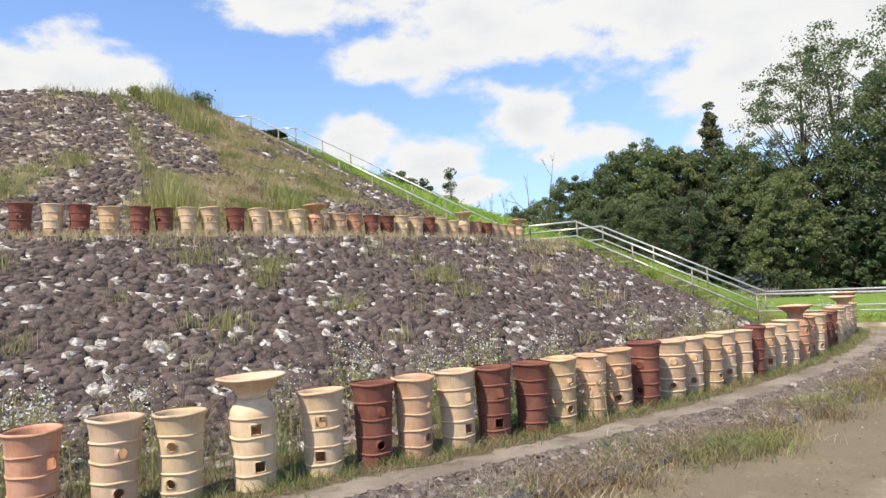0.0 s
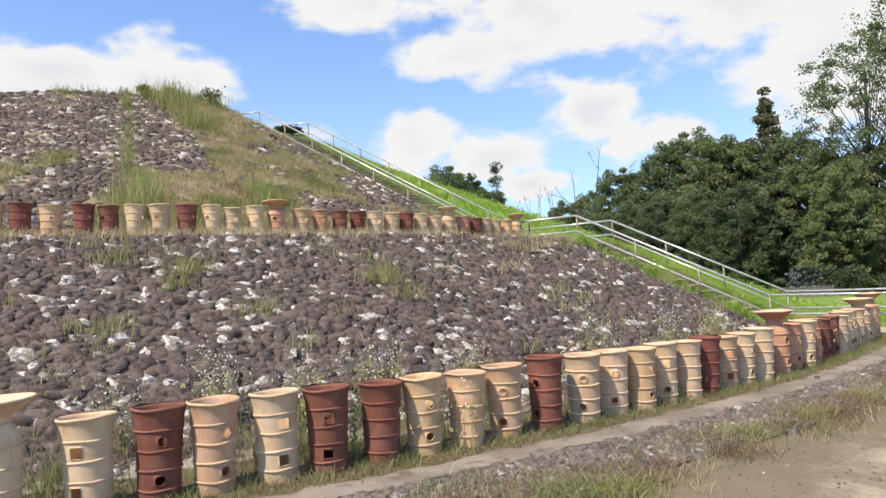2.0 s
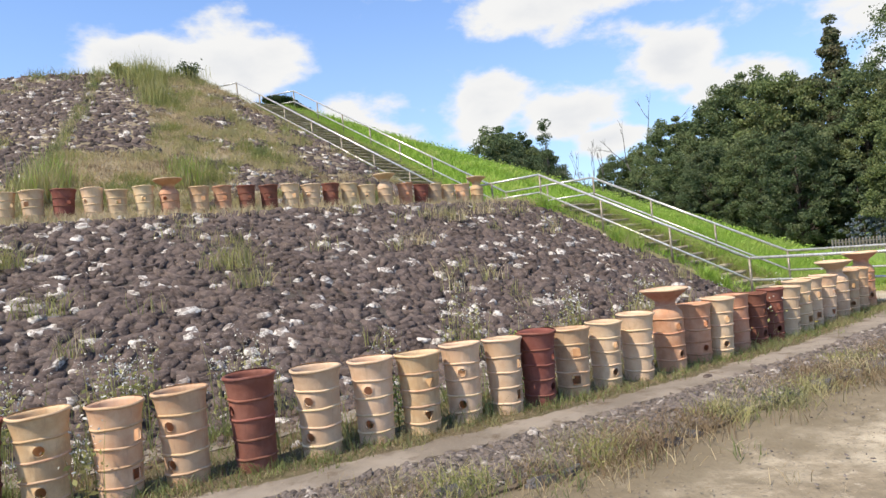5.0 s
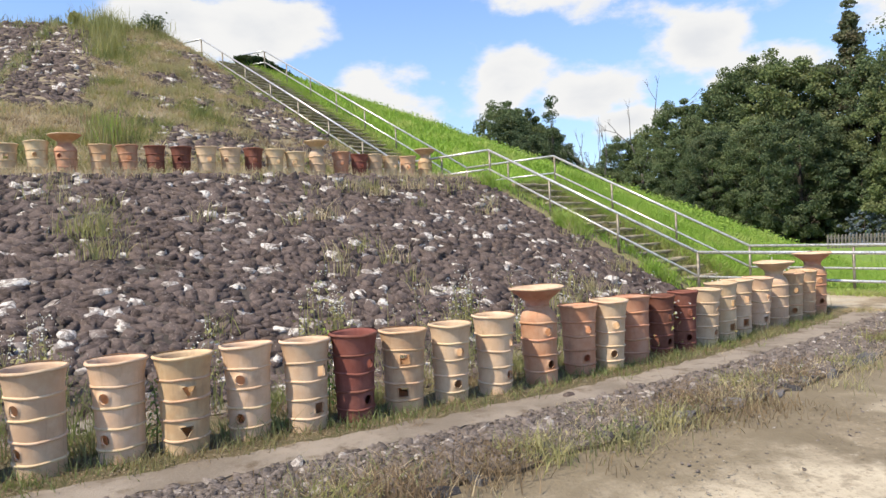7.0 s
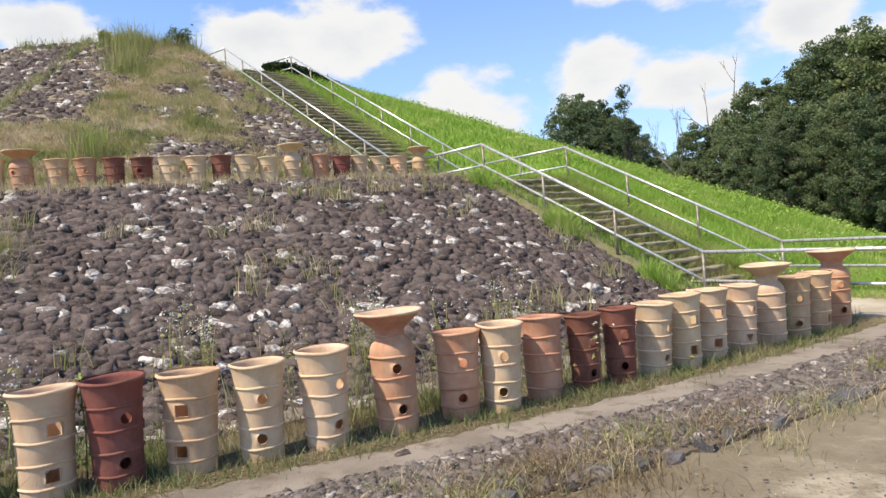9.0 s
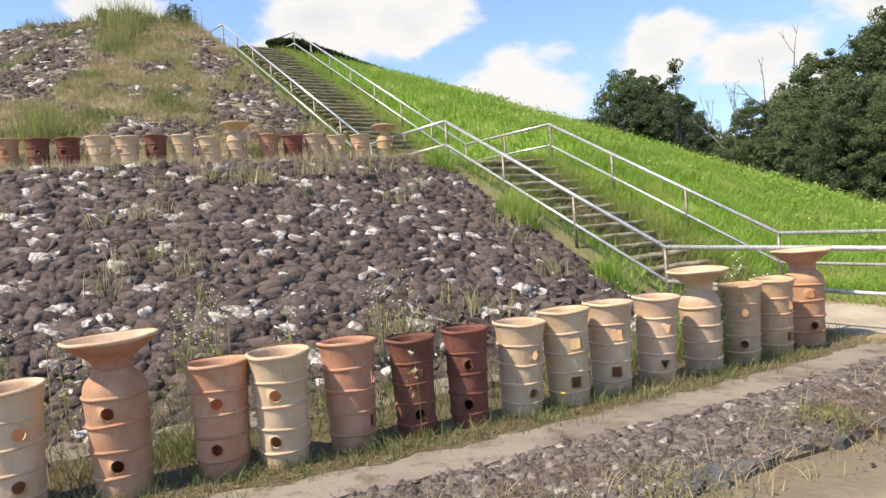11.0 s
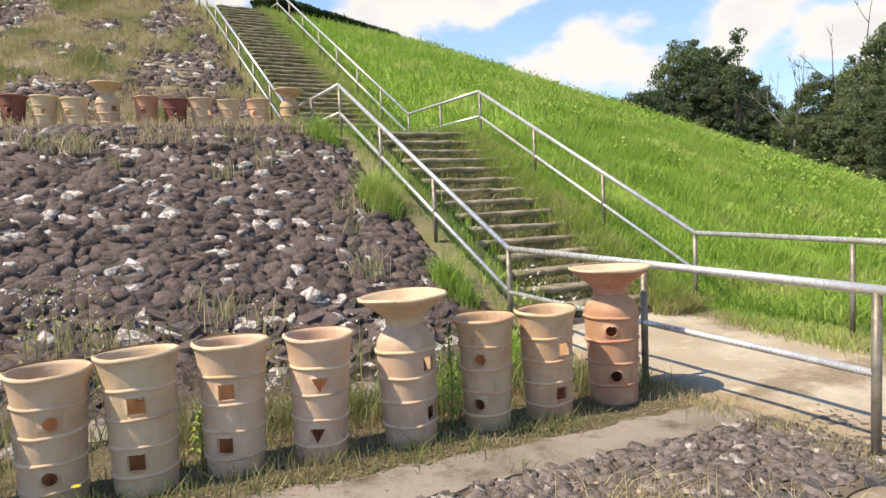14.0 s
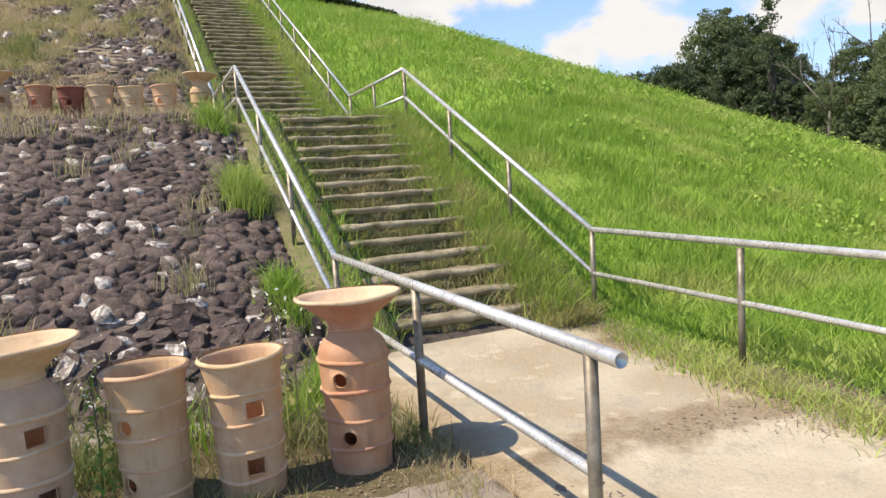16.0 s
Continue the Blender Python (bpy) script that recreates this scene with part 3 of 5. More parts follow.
# ---- clay jars ----
def shape_radius(kind, ang):
    if kind == "r":
        return 0.040
    if kind == "s":
        return 0.044 / max(abs(math.cos(ang)), abs(math.sin(ang)))
    a = (ang + math.pi / 2) % (2 * math.pi / 3) - math.pi / 3
    return 0.030 / max(0.5, math.cos(a))


def shell(rows, thick, holes, mat, nu=48):
    """A turned wall from rows of (z, radius), with holes (shape, row, column) cut through it."""
    nv = len(rows)
    place = {}
    gone = set()
    for kind, jr, jc in holes:
        zc, rc = rows[jr]
        for dj in range(-2, 3):
            for di in range(-2, 3):
                if max(abs(di), abs(dj)) == 2:
                    ang = math.atan2(dj, di)
                    q = shape_radius(kind, ang)
                    place[(jr + dj, (jc + di) % nu)] = (2 * math.pi * jc / nu + q * math.cos(ang) / rc, zc + q * math.sin(ang))
        for dj in range(-2, 2):
            for di in range(-2, 2):
                gone.add((jr + dj, (jc + di) % nu))
    zs, rs = [a for a, _ in rows], [b for _, b in rows]
    vs, fs = [], []
    for inner in (0, 1):
        for j in range(nv):
            for i in range(nu):
                th, z = place.get((j, i), (2 * math.pi * i / nu, zs[j]))
                r = float(np.interp(z, zs, rs)) - thick * inner
                r *= 1 + 0.012 * math.sin(2 * th + 0.7) + 0.006 * math.sin(3 * th + z * 9)
                vs.append((r * math.cos(th), r * math.sin(th), z + (0.004 * math.sin(2 * th + 1) if j == nv - 1 else 0)))
    off = nv * nu
    for j in range(nv - 1):
        for i in range(nu):
            a, b = j * nu + i, j * nu + (i + 1) % nu
            c, d = b + nu, a + nu
            if (j, i) in gone:
                for (x, y), nb in (((a, b), (j - 1, i)), ((b, c), (j, (i + 1) % nu)), ((c, d), (j + 1, i)), ((d, a), (j, (i - 1) % nu))):
                    if nb not in gone:
                        fs.append((y, x, x + off, y + off))
                continue
            fs.append((a, b, c, d))
            fs.append((d + off, c + off, b + off, a + off))
    top = (nv - 1) * nu
    for i in range(nu):
        a, b = top + i, top + (i + 1) % nu
        fs.append((a, b, b + off, a + off))
    me = bpy.data.meshes.new("body")
    me.from_pydata(vs, [], fs)
    bm = bmesh.new()
    bm.from_mesh(me)
    bmesh.ops.delete(bm, geom=[v for v in bm.verts if not v.link_faces], context="VERTS")
    for f in bm.faces:
        f.smooth = True
    bm.to_mesh(me)
    bm.free()
    me.materials.append(mat)
    return me


def hoop(z, r, proud, tall, mat, name="band"):
    """A raised clay band."""
    nu = 48
    prof = ((-0.004, -tall), (proud * 0.75, -tall * 0.55), (proud, 0.0), (proud * 0.75, tall * 0.5), (-0.004, tall))
    vs, fs = [], []
    for i in range(nu):
        th = 2 * math.pi * i / nu
        w = 1 + 0.012 * math.sin(2 * th + 0.7)
        dz = 0.0035 * math.sin(2 * th + z * 20) + 0.002 * math.sin(5 * th)
        for p, q in prof:
            vs.append(((r + p) * w * math.cos(th), (r + p) * w * math.sin(th), z + q + dz))
    m = len(prof)
    for i in range(nu):
        for k in range(m - 1):
            a, b = i * m + k, ((i + 1) % nu) * m + k
            fs.append((a, b, b + 1, a + 1))
    return mesh_of(name, vs, fs, mat)


NAMES = {"c": "cream", "t": "tan", "o": "orange", "d": "dark red-brown"}
HOLES = {"r": "round", "s": "square", "t": "triangular"}
BANDS = (0.585, 0.43, 0.275, 0.12)


def jar_radius(z):
    return float(np.interp(z, [-0.06, 0.0, 0.3, 0.58, 0.66, 0.72, 0.76], [0.156, 0.160, 0.171, 0.182, 0.189, 0.201, 0.213]))


def build_jar(tone, hole):
    rows = [(z, jar_radius(z)) for z in np.linspace(-0.06, 0.76, 36)]
    cut = [(hole, 24, c) for c in (12, 36)] + [(hole, 11, c) for c in (11, 35)]
    jar = new("clay_jar", shell(rows, 0.016, cut, CLAY[tone]))
    for z in BANDS:
        part("band", hoop(z, jar_radius(z), 0.011, 0.013, CLAY[tone]), jar)
    part("rim", hoop(0.754, jar_radius(0.754), 0.008, 0.014, CLAY[tone], "rim"), jar)
    return tagged(jar, f"open {NAMES[tone]} clay cylinder jar with {HOLES[hole]} holes", "clay jar")


def build_flared(tone, hole):
    body = [(z, float(np.interp(z, [-0.06, 0.0, 0.5, 0.64, 0.69, 0.72, 0.745, 0.765, 0.80], [0.162, 0.167, 0.186, 0.192, 0.186, 0.174, 0.152, 0.126, 0.118]))) for z in np.linspace(-0.06, 0.80, 38)]
    cut = [(hole, 26, c) for c in (12, 36)] + [(hole, 12, c) for c in (13, 37)]
    jar = new("flared_clay_jar", shell(body, 0.016, cut, CLAY[tone]))
    for z in (0.635, 0.47, 0.31, 0.15):
        part("band", hoop(z, float(np.interp(z, [r[0] for r in body], [r[1] for r in body])), 0.012, 0.014, CLAY[tone]), jar)
    dish = [(z, float(np.interp(z, [0.79, 0.835, 0.865, 0.90, 0.94, 0.97, 0.985], [0.118, 0.124, 0.148, 0.197, 0.250, 0.279, 0.290]))) for z in np.linspace(0.79, 0.985, 12)]
    bowl_mesh = shell(dish, 0.018, [], CLAY[tone])
    # sunlight painted in: cream on the bowl's inner and upward faces, and its rim
    bowl_mesh.materials.append(CLAY["c"])
    for face in bowl_mesh.polygons:
        x, y, z = face.center
        if face.normal.x * x + face.normal.y * y < 0 or face.normal.z > 0.5:
            face.material_index = 1
    bowl = part("dish", bowl_mesh, jar, "flared clay dish, dusty cream inside")
    part("rim", hoop(0.978, 0.284, 0.008, 0.012, CLAY["c"], "rim"), bowl)
    part("neck_band", hoop(0.80, 0.112, 0.014, 0.014, CLAY[tone], "neck_band"), jar)
    return tagged(jar, f"{NAMES[tone]} clay jar with wide flared dish top", "clay jar")


PATTERNS = {}


def set_jar(code, m, group, note=""):
    """code: tone, hole, and F for a flared one."""
    if code not in PATTERNS:
        PATTERNS[code] = build_flared(code[0], code[1]) if code.endswith("F") else build_jar(code[0], code[1])
        PATTERNS[code].matrix_basis = m
        ob = PATTERNS[code]
    else:
        ob = copy_thing(PATTERNS[code], m)
    tagged(ob, ob["label"].split(",")[0] + note, group=group)
    return ob


# lower row, from the steps leftwards: where along x each stands, and what it is
ROW_X = (19.51, 18.93, 18.46, 17.91, 17.33, 16.83, 16.36, 15.90, 15.43, 15.00, 14.52, 14.03, 13.63, 13.03, 12.43, 11.93, 11.43, 10.94, 10.50,
         10.03, 9.53, 9.08, 8.55, 7.98, 7.44, 6.94, 6.45, 5.98, 5.47, 5.01, 4.48, 4.05, 3.55, 2.93, 2.34, 1.86, 1.34)
ROW_KIND = "orF ts tr csF ct cs cs cr dr dr os cr or orF cr cr ts dr cs cr tt cr cr dr tr ts tr dr ds cs tr dr cs csF cr cr os".split()
# the turn of each jar's holes from the way out of the mound, in degrees
ROW_TURN = (-25, 25, -26, 42, 0, -5, 6, 20, -12, 8, 63, -15, -5, -7, 31, 2, -21, 29, 30, -32, 3, -38, -47, -79, -44, 50, -7, 51, -20, 5, 19, -5, -37, -19, -44, 2, 35)
rng = random.Random(5)
for x, code, face in zip(ROW_X, ROW_KIND, ROW_TURN):
    y = CY - math.sqrt(ROW_R ** 2 - (x - CX) ** 2) + rng.uniform(-0.03, 0.03)
    m = pose(x, y, 0.0, rng.uniform(-2, 1), rng.uniform(-1.6, 1.6), 180 + face)
    slim = 0.84 if x in (15.43, 15.0) else 1.0
    tall = 1.07 if x == 7.98 else rng.uniform(0.97, 1.03)
    ob = set_jar(code, m, "clay jars along the foot path", ", standing in weeds")
    ob.matrix_basis = m @ Matrix.Diagonal((slim * rng.uniform(0.97, 1.05), slim * rng.uniform(0.97, 1.05), tall, 1))

BERM_KIND = "trF tr cr cs dr or csF cs cr dr cr cs dr dr or ts orF cr cs cr dr cs cr dr dr ts dr cr dr ts dr cr tr dr".split()
BERM_AT = (14.28, 12.96, 11.72, 10.62, 9.5, 8.4, 7.0, 5.75, 4.62, 3.5, 2.4, 1.27, 0.11, -1.03, -2.18, -3.32, -4.68, -5.82, -7.02, -8.01, -9.24, -10.43, -11.63, -12.66, -13.77, -15.08, -16.33, -17.42,
           -18.7, -19.9, -21.2, -22.4, -23.6, -24.8)
for phi, code in zip(BERM_AT, BERM_KIND):
    p = spot(24.75, phi, BERM_Z - 0.03 + float(terrace_rise(phi)))
    m = pose(p.x, p.y, p.z, rng.uniform(-2, 2), rng.uniform(-2, 2), 180 + rng.uniform(-60, 60))
    ob = set_jar(code, m, "clay jars along the terrace", ", on the terrace")
    ob.matrix_basis = m @ Matrix.Diagonal((rng.uniform(0.95, 1.08), rng.uniform(0.95, 1.08), rng.uniform(0.93, 1.03), 1))


# ---- hedge on the crest, and trees ----
def leaf_cards(centres, sizes, rs, flat=0.0, broad=0.55):
    """Small bent leaf sprays: two triangles each, at random turns."""
    n = len(centres)
    d = rs.normal(size=(n, 3))
    d[:, 2] *= 1 - flat
    d /= np.linalg.norm(d, axis=1)[:, None]
    e = np.cross(d, rs.normal(size=(n, 3)) * (0.12 if flat > 0.9 else 1.0) + np.array([0, 0, 1.0 if flat > 0.9 else 0.0]))
    e /= np.linalg.norm(e, axis=1)[:, None]
    s = sizes[:, None]
    lift = np.cross(d, e) * s * 0.25
    v = np.stack([centres - d * s, centres + e * s * broad + lift, centres + d * s, centres - e * s * broad + lift], 1).reshape(-1, 3)
    k = np.arange(n)[:, None] * 4
    return v, k + np.array([[0, 1, 2, 3]])


def build_hedge():
    rs = np.random.RandomState(4)
    hedge = tagged(new("hedge"), "dark clipped evergreen hedge along the crest", "hedge")
    p0, p1 = Vector((15.4, 27.9, 8.7)), Vector((22.3, 39.6, 8.8))
    hedge.location = p0
    d, q = p1 - p0, (p1 - p0).normalized().cross(Vector((0, 0, 1)))
    tops = 1.0, 2.2
    vs, fs, n = [], [], 40
    prof = ((0.55, 0.0), (0.6, 0.75), (0.42, 0.97), (-0.42, 1.0), (-0.6, 0.8), (-0.55, 0.0))
    for i in range(n + 1):
        t = i / n
        tall = tops[0] + (tops[1] - tops[0]) * t
        end = min(1.0, 0.35 + 8 * min(t, 1 - t))
        for u, z in prof:
            vs.append(d * t + q * u * end + Vector((0, 0, tall * z * (0.75 + 0.25 * end) + 0.05 * math.sin(t * 40))))
    for i in range(n):
        for k in range(5):
            a = i * 6 + k
            fs.append((a, a + 1, a + 7, a + 6))
    fs += [tuple(range(6)), tuple(reversed(range(n * 6, n * 6 + 6)))]
    part("core", mesh_of("core", vs, fs, HEDGE), hedge)
    m = 16000
    t, side = rs.rand(m), rs.rand(m)
    end = np.minimum(1.0, 0.35 + 8 * np.minimum(t, 1 - t))
    tall = (tops[0] + (tops[1] - tops[0]) * t) * (0.75 + 0.25 * end)
    u = np.where(side < 0.55, 0.6, rs.uniform(-0.6, 0.6, m)) * end + rs.normal(0, 0.05, m)
    z = np.where(side < 0.55, rs.uniform(0.02, 0.95, m), 0.98) * tall + rs.normal(0, 0.05, m)
    c = np.array(d) * t[:, None] + np.array(q) * u[:, None]
    c[:, 2] += z
    v, f = leaf_cards(c, rs.uniform(0.06, 0.12, m), rs)
    part("leaves", big_mesh("leaves", v, f, HEDGE), hedge)


build_hedge()


def limb_path(rs, start, to, bend):
    mid = (start + to) / 2 + Vector(rs.normal(0, bend, 3))
    return [start.lerp(mid, t).lerp(mid.lerp(to, t), t) for t in (0, 0.33, 0.66, 1)]


def build_tree(seed, tall, wide, leaf, label, low=0.22, clumps=90, per=85, size=0.2, lean=0.0, pointed=False, open_crown=False):
    """A tapered trunk, limbs, and a crown of many leaf sprays in uneven clumps."""
    rs = np.random.RandomState(seed)
    tree = tagged(new("tree"), label, "tree", "trees at the edge of the wood")
    vs, fs = [], []

    def add(pts, rad, sides=7):
        v, f = tube(pts, rad, sides)
        fs.extend(tuple(i + len(vs) for i in q) for q in f)
        vs.extend(v)

    top = Vector((lean * tall, 0, tall * 0.86))
    stem = limb_path(rs, Vector((0, 0, -0.3)), top, tall * 0.03)
    add(stem, [tall * 0.022, tall * 0.017, tall * 0.011, tall * 0.003], 9)
    centres = []
    for i in range(clumps):
        t = low + (1 - low) * (i + rs.rand()) / clumps
        if pointed:
            w = wide * 1.5 * (1.0 - t) * (0.2 + 0.9 * rs.rand())
        else:
            w = wide * math.sin(math.pi * min(0.97, 0.25 + 0.70 * (t - low) / (1 - low))) ** 0.7 * (0.35 + 0.75 * rs.rand())
        a = i * 2.4 + rs.rand()
        z = tall * t
        c = Vector((w * math.cos(a) + lean * z, w * math.sin(a), z + rs.normal(0, tall * 0.02)))
        centres.append(c)
        if i % (2 if open_crown else 4) == 0:
            k = min(0.9, max(0.1, t * 0.72))
            s = stem[0].lerp(stem[3], k)
            add(limb_path(rs, s, c, tall * 0.02), [tall * 0.008 * (1.15 - t), tall * 0.006 * (1.15 - t), tall * 0.004 * (1.1 - t), 0.02], 5)
    part("trunk", mesh_of("trunk", vs, fs, BARK), tree)
    pts, sz = [], []
    for c in centres:
        n = int(per * rs.uniform(0.5, 1.5))
        spread = rs.uniform(0.4, 1.0) * tall * (0.048 if open_crown else 0.032 + 0.03 * (1 - c.z / tall) if pointed else 0.062)
        q = rs.normal(size=(n, 3))
        q /= np.linalg.norm(q, axis=1)[:, None]
        q *= spread * rs.rand(n)[:, None] ** 0.45 * np.array([1.2, 1.2, 0.8])
        pts.append(q + np.array(c))
        sz.append(rs.uniform(0.6, 1.3, n) * size)
    v, f = leaf_cards(np.concatenate(pts), np.concatenate(sz), rs, 0.0, 0.8)
    part("crown", big_mesh("crown", v, f, leaf), tree)
    return tree


def build_dead_tree(seed, tall):
    rs = np.random.RandomState(seed)
    tree = tagged(new("dead_tree"), "leafless grey dead tree above the wood", "tree")
    vs, fs = [], []

    def grow(p, d, length, rad, depth):
        q = p + d * length
        v, f = tube(limb_path(rs, p, q, length * 0.05), [rad, rad * 0.85, rad * 0.72, rad * 0.6], 6)
        fs.extend(tuple(i + len(vs) for i in x) for x in f)
        vs.extend(v)
        if depth:
            for _ in range(2 if depth > 1 else 3):
                e = (d + Vector(rs.normal(0, 0.33, 3)) + Vector((0, 0, 0.12))).normalized()
                grow(q, e, length * rs.uniform(0.45, 0.7), rad * 0.55, depth - 1)

    grow(Vector((0, 0, -0.3)), Vector((0.04, 0, 1)), tall * 0.55, tall * 0.016, 4)
    part("trunk", mesh_of("trunk", vs, fs, DEADWOOD), tree)
    return tree


TREES = {
    "round": build_tree(1, 14.0, 5.2, LEAF, "broad green leafy tree in the dense wood", 0.08, 250, 170, 0.095),
    "dark": build_tree(2, 13.0, 5.0, LEAF_DARK, "dense dark green leafy tree in the wood", 0.05, 250, 170, 0.095),
    "olive": build_tree(3, 12.0, 4.8, LEAF_OLIVE, "lighter olive-green leafy tree in the wood", 0.06, 240, 170, 0.092),
    "tall": build_tree(4, 20.0, 6.5, LEAF, "tall open-crowned tree with bare spreading limbs", 0.36, 120, 100, 0.09, 0.03, False, True),
    "conifer": build_tree(5, 16.0, 3.9, LEAF_CONIFER, "ragged dark conifer standing above the wood", 0.10, 170, 150, 0.10, 0.0, True),
    "bush": build_tree(6, 5.0, 3.2, LEAF_DARK, "low dark bush at the wood's edge", 0.03, 80, 240, 0.105),
    "pale": build_tree(8, 2.2, 1.5, LEAF_GREY, "low bush with grey-blue leaves at the wood's edge", 0.05, 60, 90, 0.06),
    "spire": build_tree(7, 17.0, 0.75, LEAF_DARK, "thin ragged dark treetop above the wood", 0.62, 16, 150, 0.10, 0.0, False, True)}
for ob in TREES.values():
    ob["placed"] = 0


def plant(kind, x, y, scale, turn, sz=1.0):
    ob = TREES[kind]
    m = pose(x, y, -0.05, 0, 0, turn)
    if ob["placed"]:
        ob = copy_thing(ob, m)
    ob.matrix_basis = m @ Matrix.Diagonal((scale, scale, scale * sz, 1))
    TREES[kind]["placed"] = 1


def from_start(az, dist):
    """A place by bearing and distance from where the walk starts."""
    return 0.24 + dist * math.sin(math.radians(az)), -0.25 + dist * math.cos(math.radians(az))


# kind, bearing, distance, height factor
WOOD = (("round", 38.8, 100, 1.32), ("olive", 41.4, 98, 1.28), ("dark", 40.2, 97, 1.36), ("dark", 42.4, 95, 1.12), ("bush", 44.6, 84, 1.7), ("bush", 46.4, 84, 1.5), ("dark", 41.6, 92, 1.02), ("spire", 43.4, 86, 1.03), ("dark", 37.5, 92, 0.92), ("olive", 45.4, 94, 0.75),
        ("round", 49.0, 78, 0.76), ("olive", 51.2, 80, 0.90), ("round", 53.6, 74, 0.90), ("dark", 55.8, 76, 0.96), ("round", 57.5, 70, 0.98), ("round", 59.6, 70, 1.05),
        ("olive", 61.6, 66, 1.10), ("dark", 63.2, 68, 1.05), ("conifer", 65.1, 66, 1.04), ("round", 66.8, 64, 0.86), ("olive", 68.6, 60, 0.84), ("tall", 71.2, 62, 0.98),
        ("tall", 74.0, 60, 0.97), ("dark", 72.0, 62, 0.80), ("round", 75.0, 60, 0.76), ("olive", 70.0, 52, 0.66), ("round", 78.5, 58, 1.1), ("dark", 81.0, 56, 1.1), ("tall", 79.0, 54, 0.96),
        ("round", 84.5, 56, 1.1), ("dark", 88.0, 56, 1.1), ("round", 92.0, 58, 1.1),
        ("pale", 67.0, 50, 0.85), ("pale", 68.0, 50.5, 0.75), ("bush", 69.0, 49, 0.32), ("bush", 70.3, 48, 0.30), ("bush", 50.5, 69, 0.95), ("bush", 53.0, 66, 1.1), ("bush", 55.6, 63, 1.0), ("bush", 58.4, 61, 1.15), ("bush", 61.0, 60, 1.0), ("bush", 63.8, 57, 1.2), ("bush", 66.4, 55, 1.0), ("bush", 69.2, 53, 0.9),
        ("bush", 72.0, 52, 1.15), ("bush", 75.0, 51, 1.0), ("bush", 78.0, 51, 1.1), ("dark", 47.0, 96, 0.70), ("round", 43.5, 99, 0.85), ("bush", 47.6, 80, 1.0), ("dark", 45.0, 88, 0.66), ("round", 47.0, 86, 0.58),
        ("dark", 57.0, 60, 0.62), ("round", 60.2, 58, 0.60), ("dark", 63.0, 55, 0.62), ("round", 54.4, 65, 0.62))
rng = random.Random(8)
for kind, az, dist, k in WOOD:
    plant(kind, *from_start(az, dist), k, rng.uniform(0, 360), rng.uniform(0.97, 1.04))
for x, y, k in ((45.9, 72.0, 0.86), (48.9, 70.7, 0.90), (52.5, 69.1, 0.94), (55.5, 73.0, 0.98)):
    plant("dark", x, y, k, 70 * k)
for az, dist, tall, seed in ((50.6, 77, 13.0, 3), (47.8, 76, 10.5, 9), (46.6, 90, 10.6, 12), (45.7, 92, 10.2, 17), (45.0, 91, 10.4, 21), (46.1, 88, 9.6, 25)):
    ob = build_dead_tree(seed, tall)
    ob.location = (*from_start(az, dist), 0)


def build_fence():
    fence = tagged(new("picket_fence"), "weathered grey picket fence at the wood's edge", "fence")
    p0, p1 = Vector((*from_start(65.5, 46), 0)), Vector((*from_start(69.0, 47), 0))
    fence.location = p0
    d = p1 - p0
    slat = mesh_of("slat", *tube([(0, 0, -0.05), (0, 0, 0.60), (0, 0, 0.67)], [0.055, 0.05, 0.01], 4), PLANK, False)
    for i in range(20):
        part("slat", slat, fence, "", Matrix.Translation(d * i / 19))
    for z in (0.2, 0.48):
        part("crossbar", mesh_of("crossbar", *tube([(0, 0, z), d + Vector((0, 0, z))], 0.03, 4), PLANK, False), fence)


build_fence()


# ---- grass and weeds ----
def blades(x, y, z, tall, wide, rs, lean=0.35, lean_to=None):
    """Curved grass blades: two quads that taper to a tip."""
    n = len(x)
    a = rs.uniform(0, 2 * math.pi, n)
    side = np.stack([np.cos(a), np.sin(a), np.zeros(n)], -1) * (wide / 2)[:, None]
    b = rs.uniform(0, 2 * math.pi, n)
    out = np.stack([np.cos(b), np.sin(b), np.zeros(n)], -1) * (tall * rs.uniform(0, lean * 2, n))[:, None]
    if lean_to is not None:
        out = out + np.array(lean_to) * tall[:, None]
    p = np.stack([x, y, z], -1)
    up = np.stack([np.zeros(n), np.zeros(n), tall], -1)
    mid = p + up * 0.55 + out * 0.3
    tip = p + up + out
    v = np.stack([p - side, p + side, mid + side * 0.8, mid - side * 0.8, tip + side * 0.12, tip - side * 0.12], 1).reshape(-1, 3)
    k = np.arange(n)[:, None] * 6
    f = np.concatenate([k + np.array([[0, 1, 2, 3]]), k + np.array([[3, 2, 4, 5]])])
    return v, f


def stuff(name, v, f, mat, label, category="grass"):
    return tagged(new(name, big_mesh(name, v, f, mat)), label, category, kind="stuff")


def scatter_mound(n, r0, r1, p0, p1, rs, patch=0.0, scale=0.5, seed=0.0):
    """Places on the mound, thinned to patches by a smooth noise."""
    r = np.sqrt(rs.uniform(r0 ** 2, r1 ** 2, n))
    ph = rs.uniform(p0, p1, n)
    a = np.radians(ph)
    x, y = CX + r * np.sin(a), CY - r * np.cos(a)
    if patch > -1:
        keep = np.array([noise.noise((u * scale, w * scale, seed)) for u, w in zip(x, y)]) + rs.normal(0, 0.08, n) > patch
        r, ph, x, y = r[keep], ph[keep], x[keep], y[keep]
    return x, y, height(r, ph), r, ph


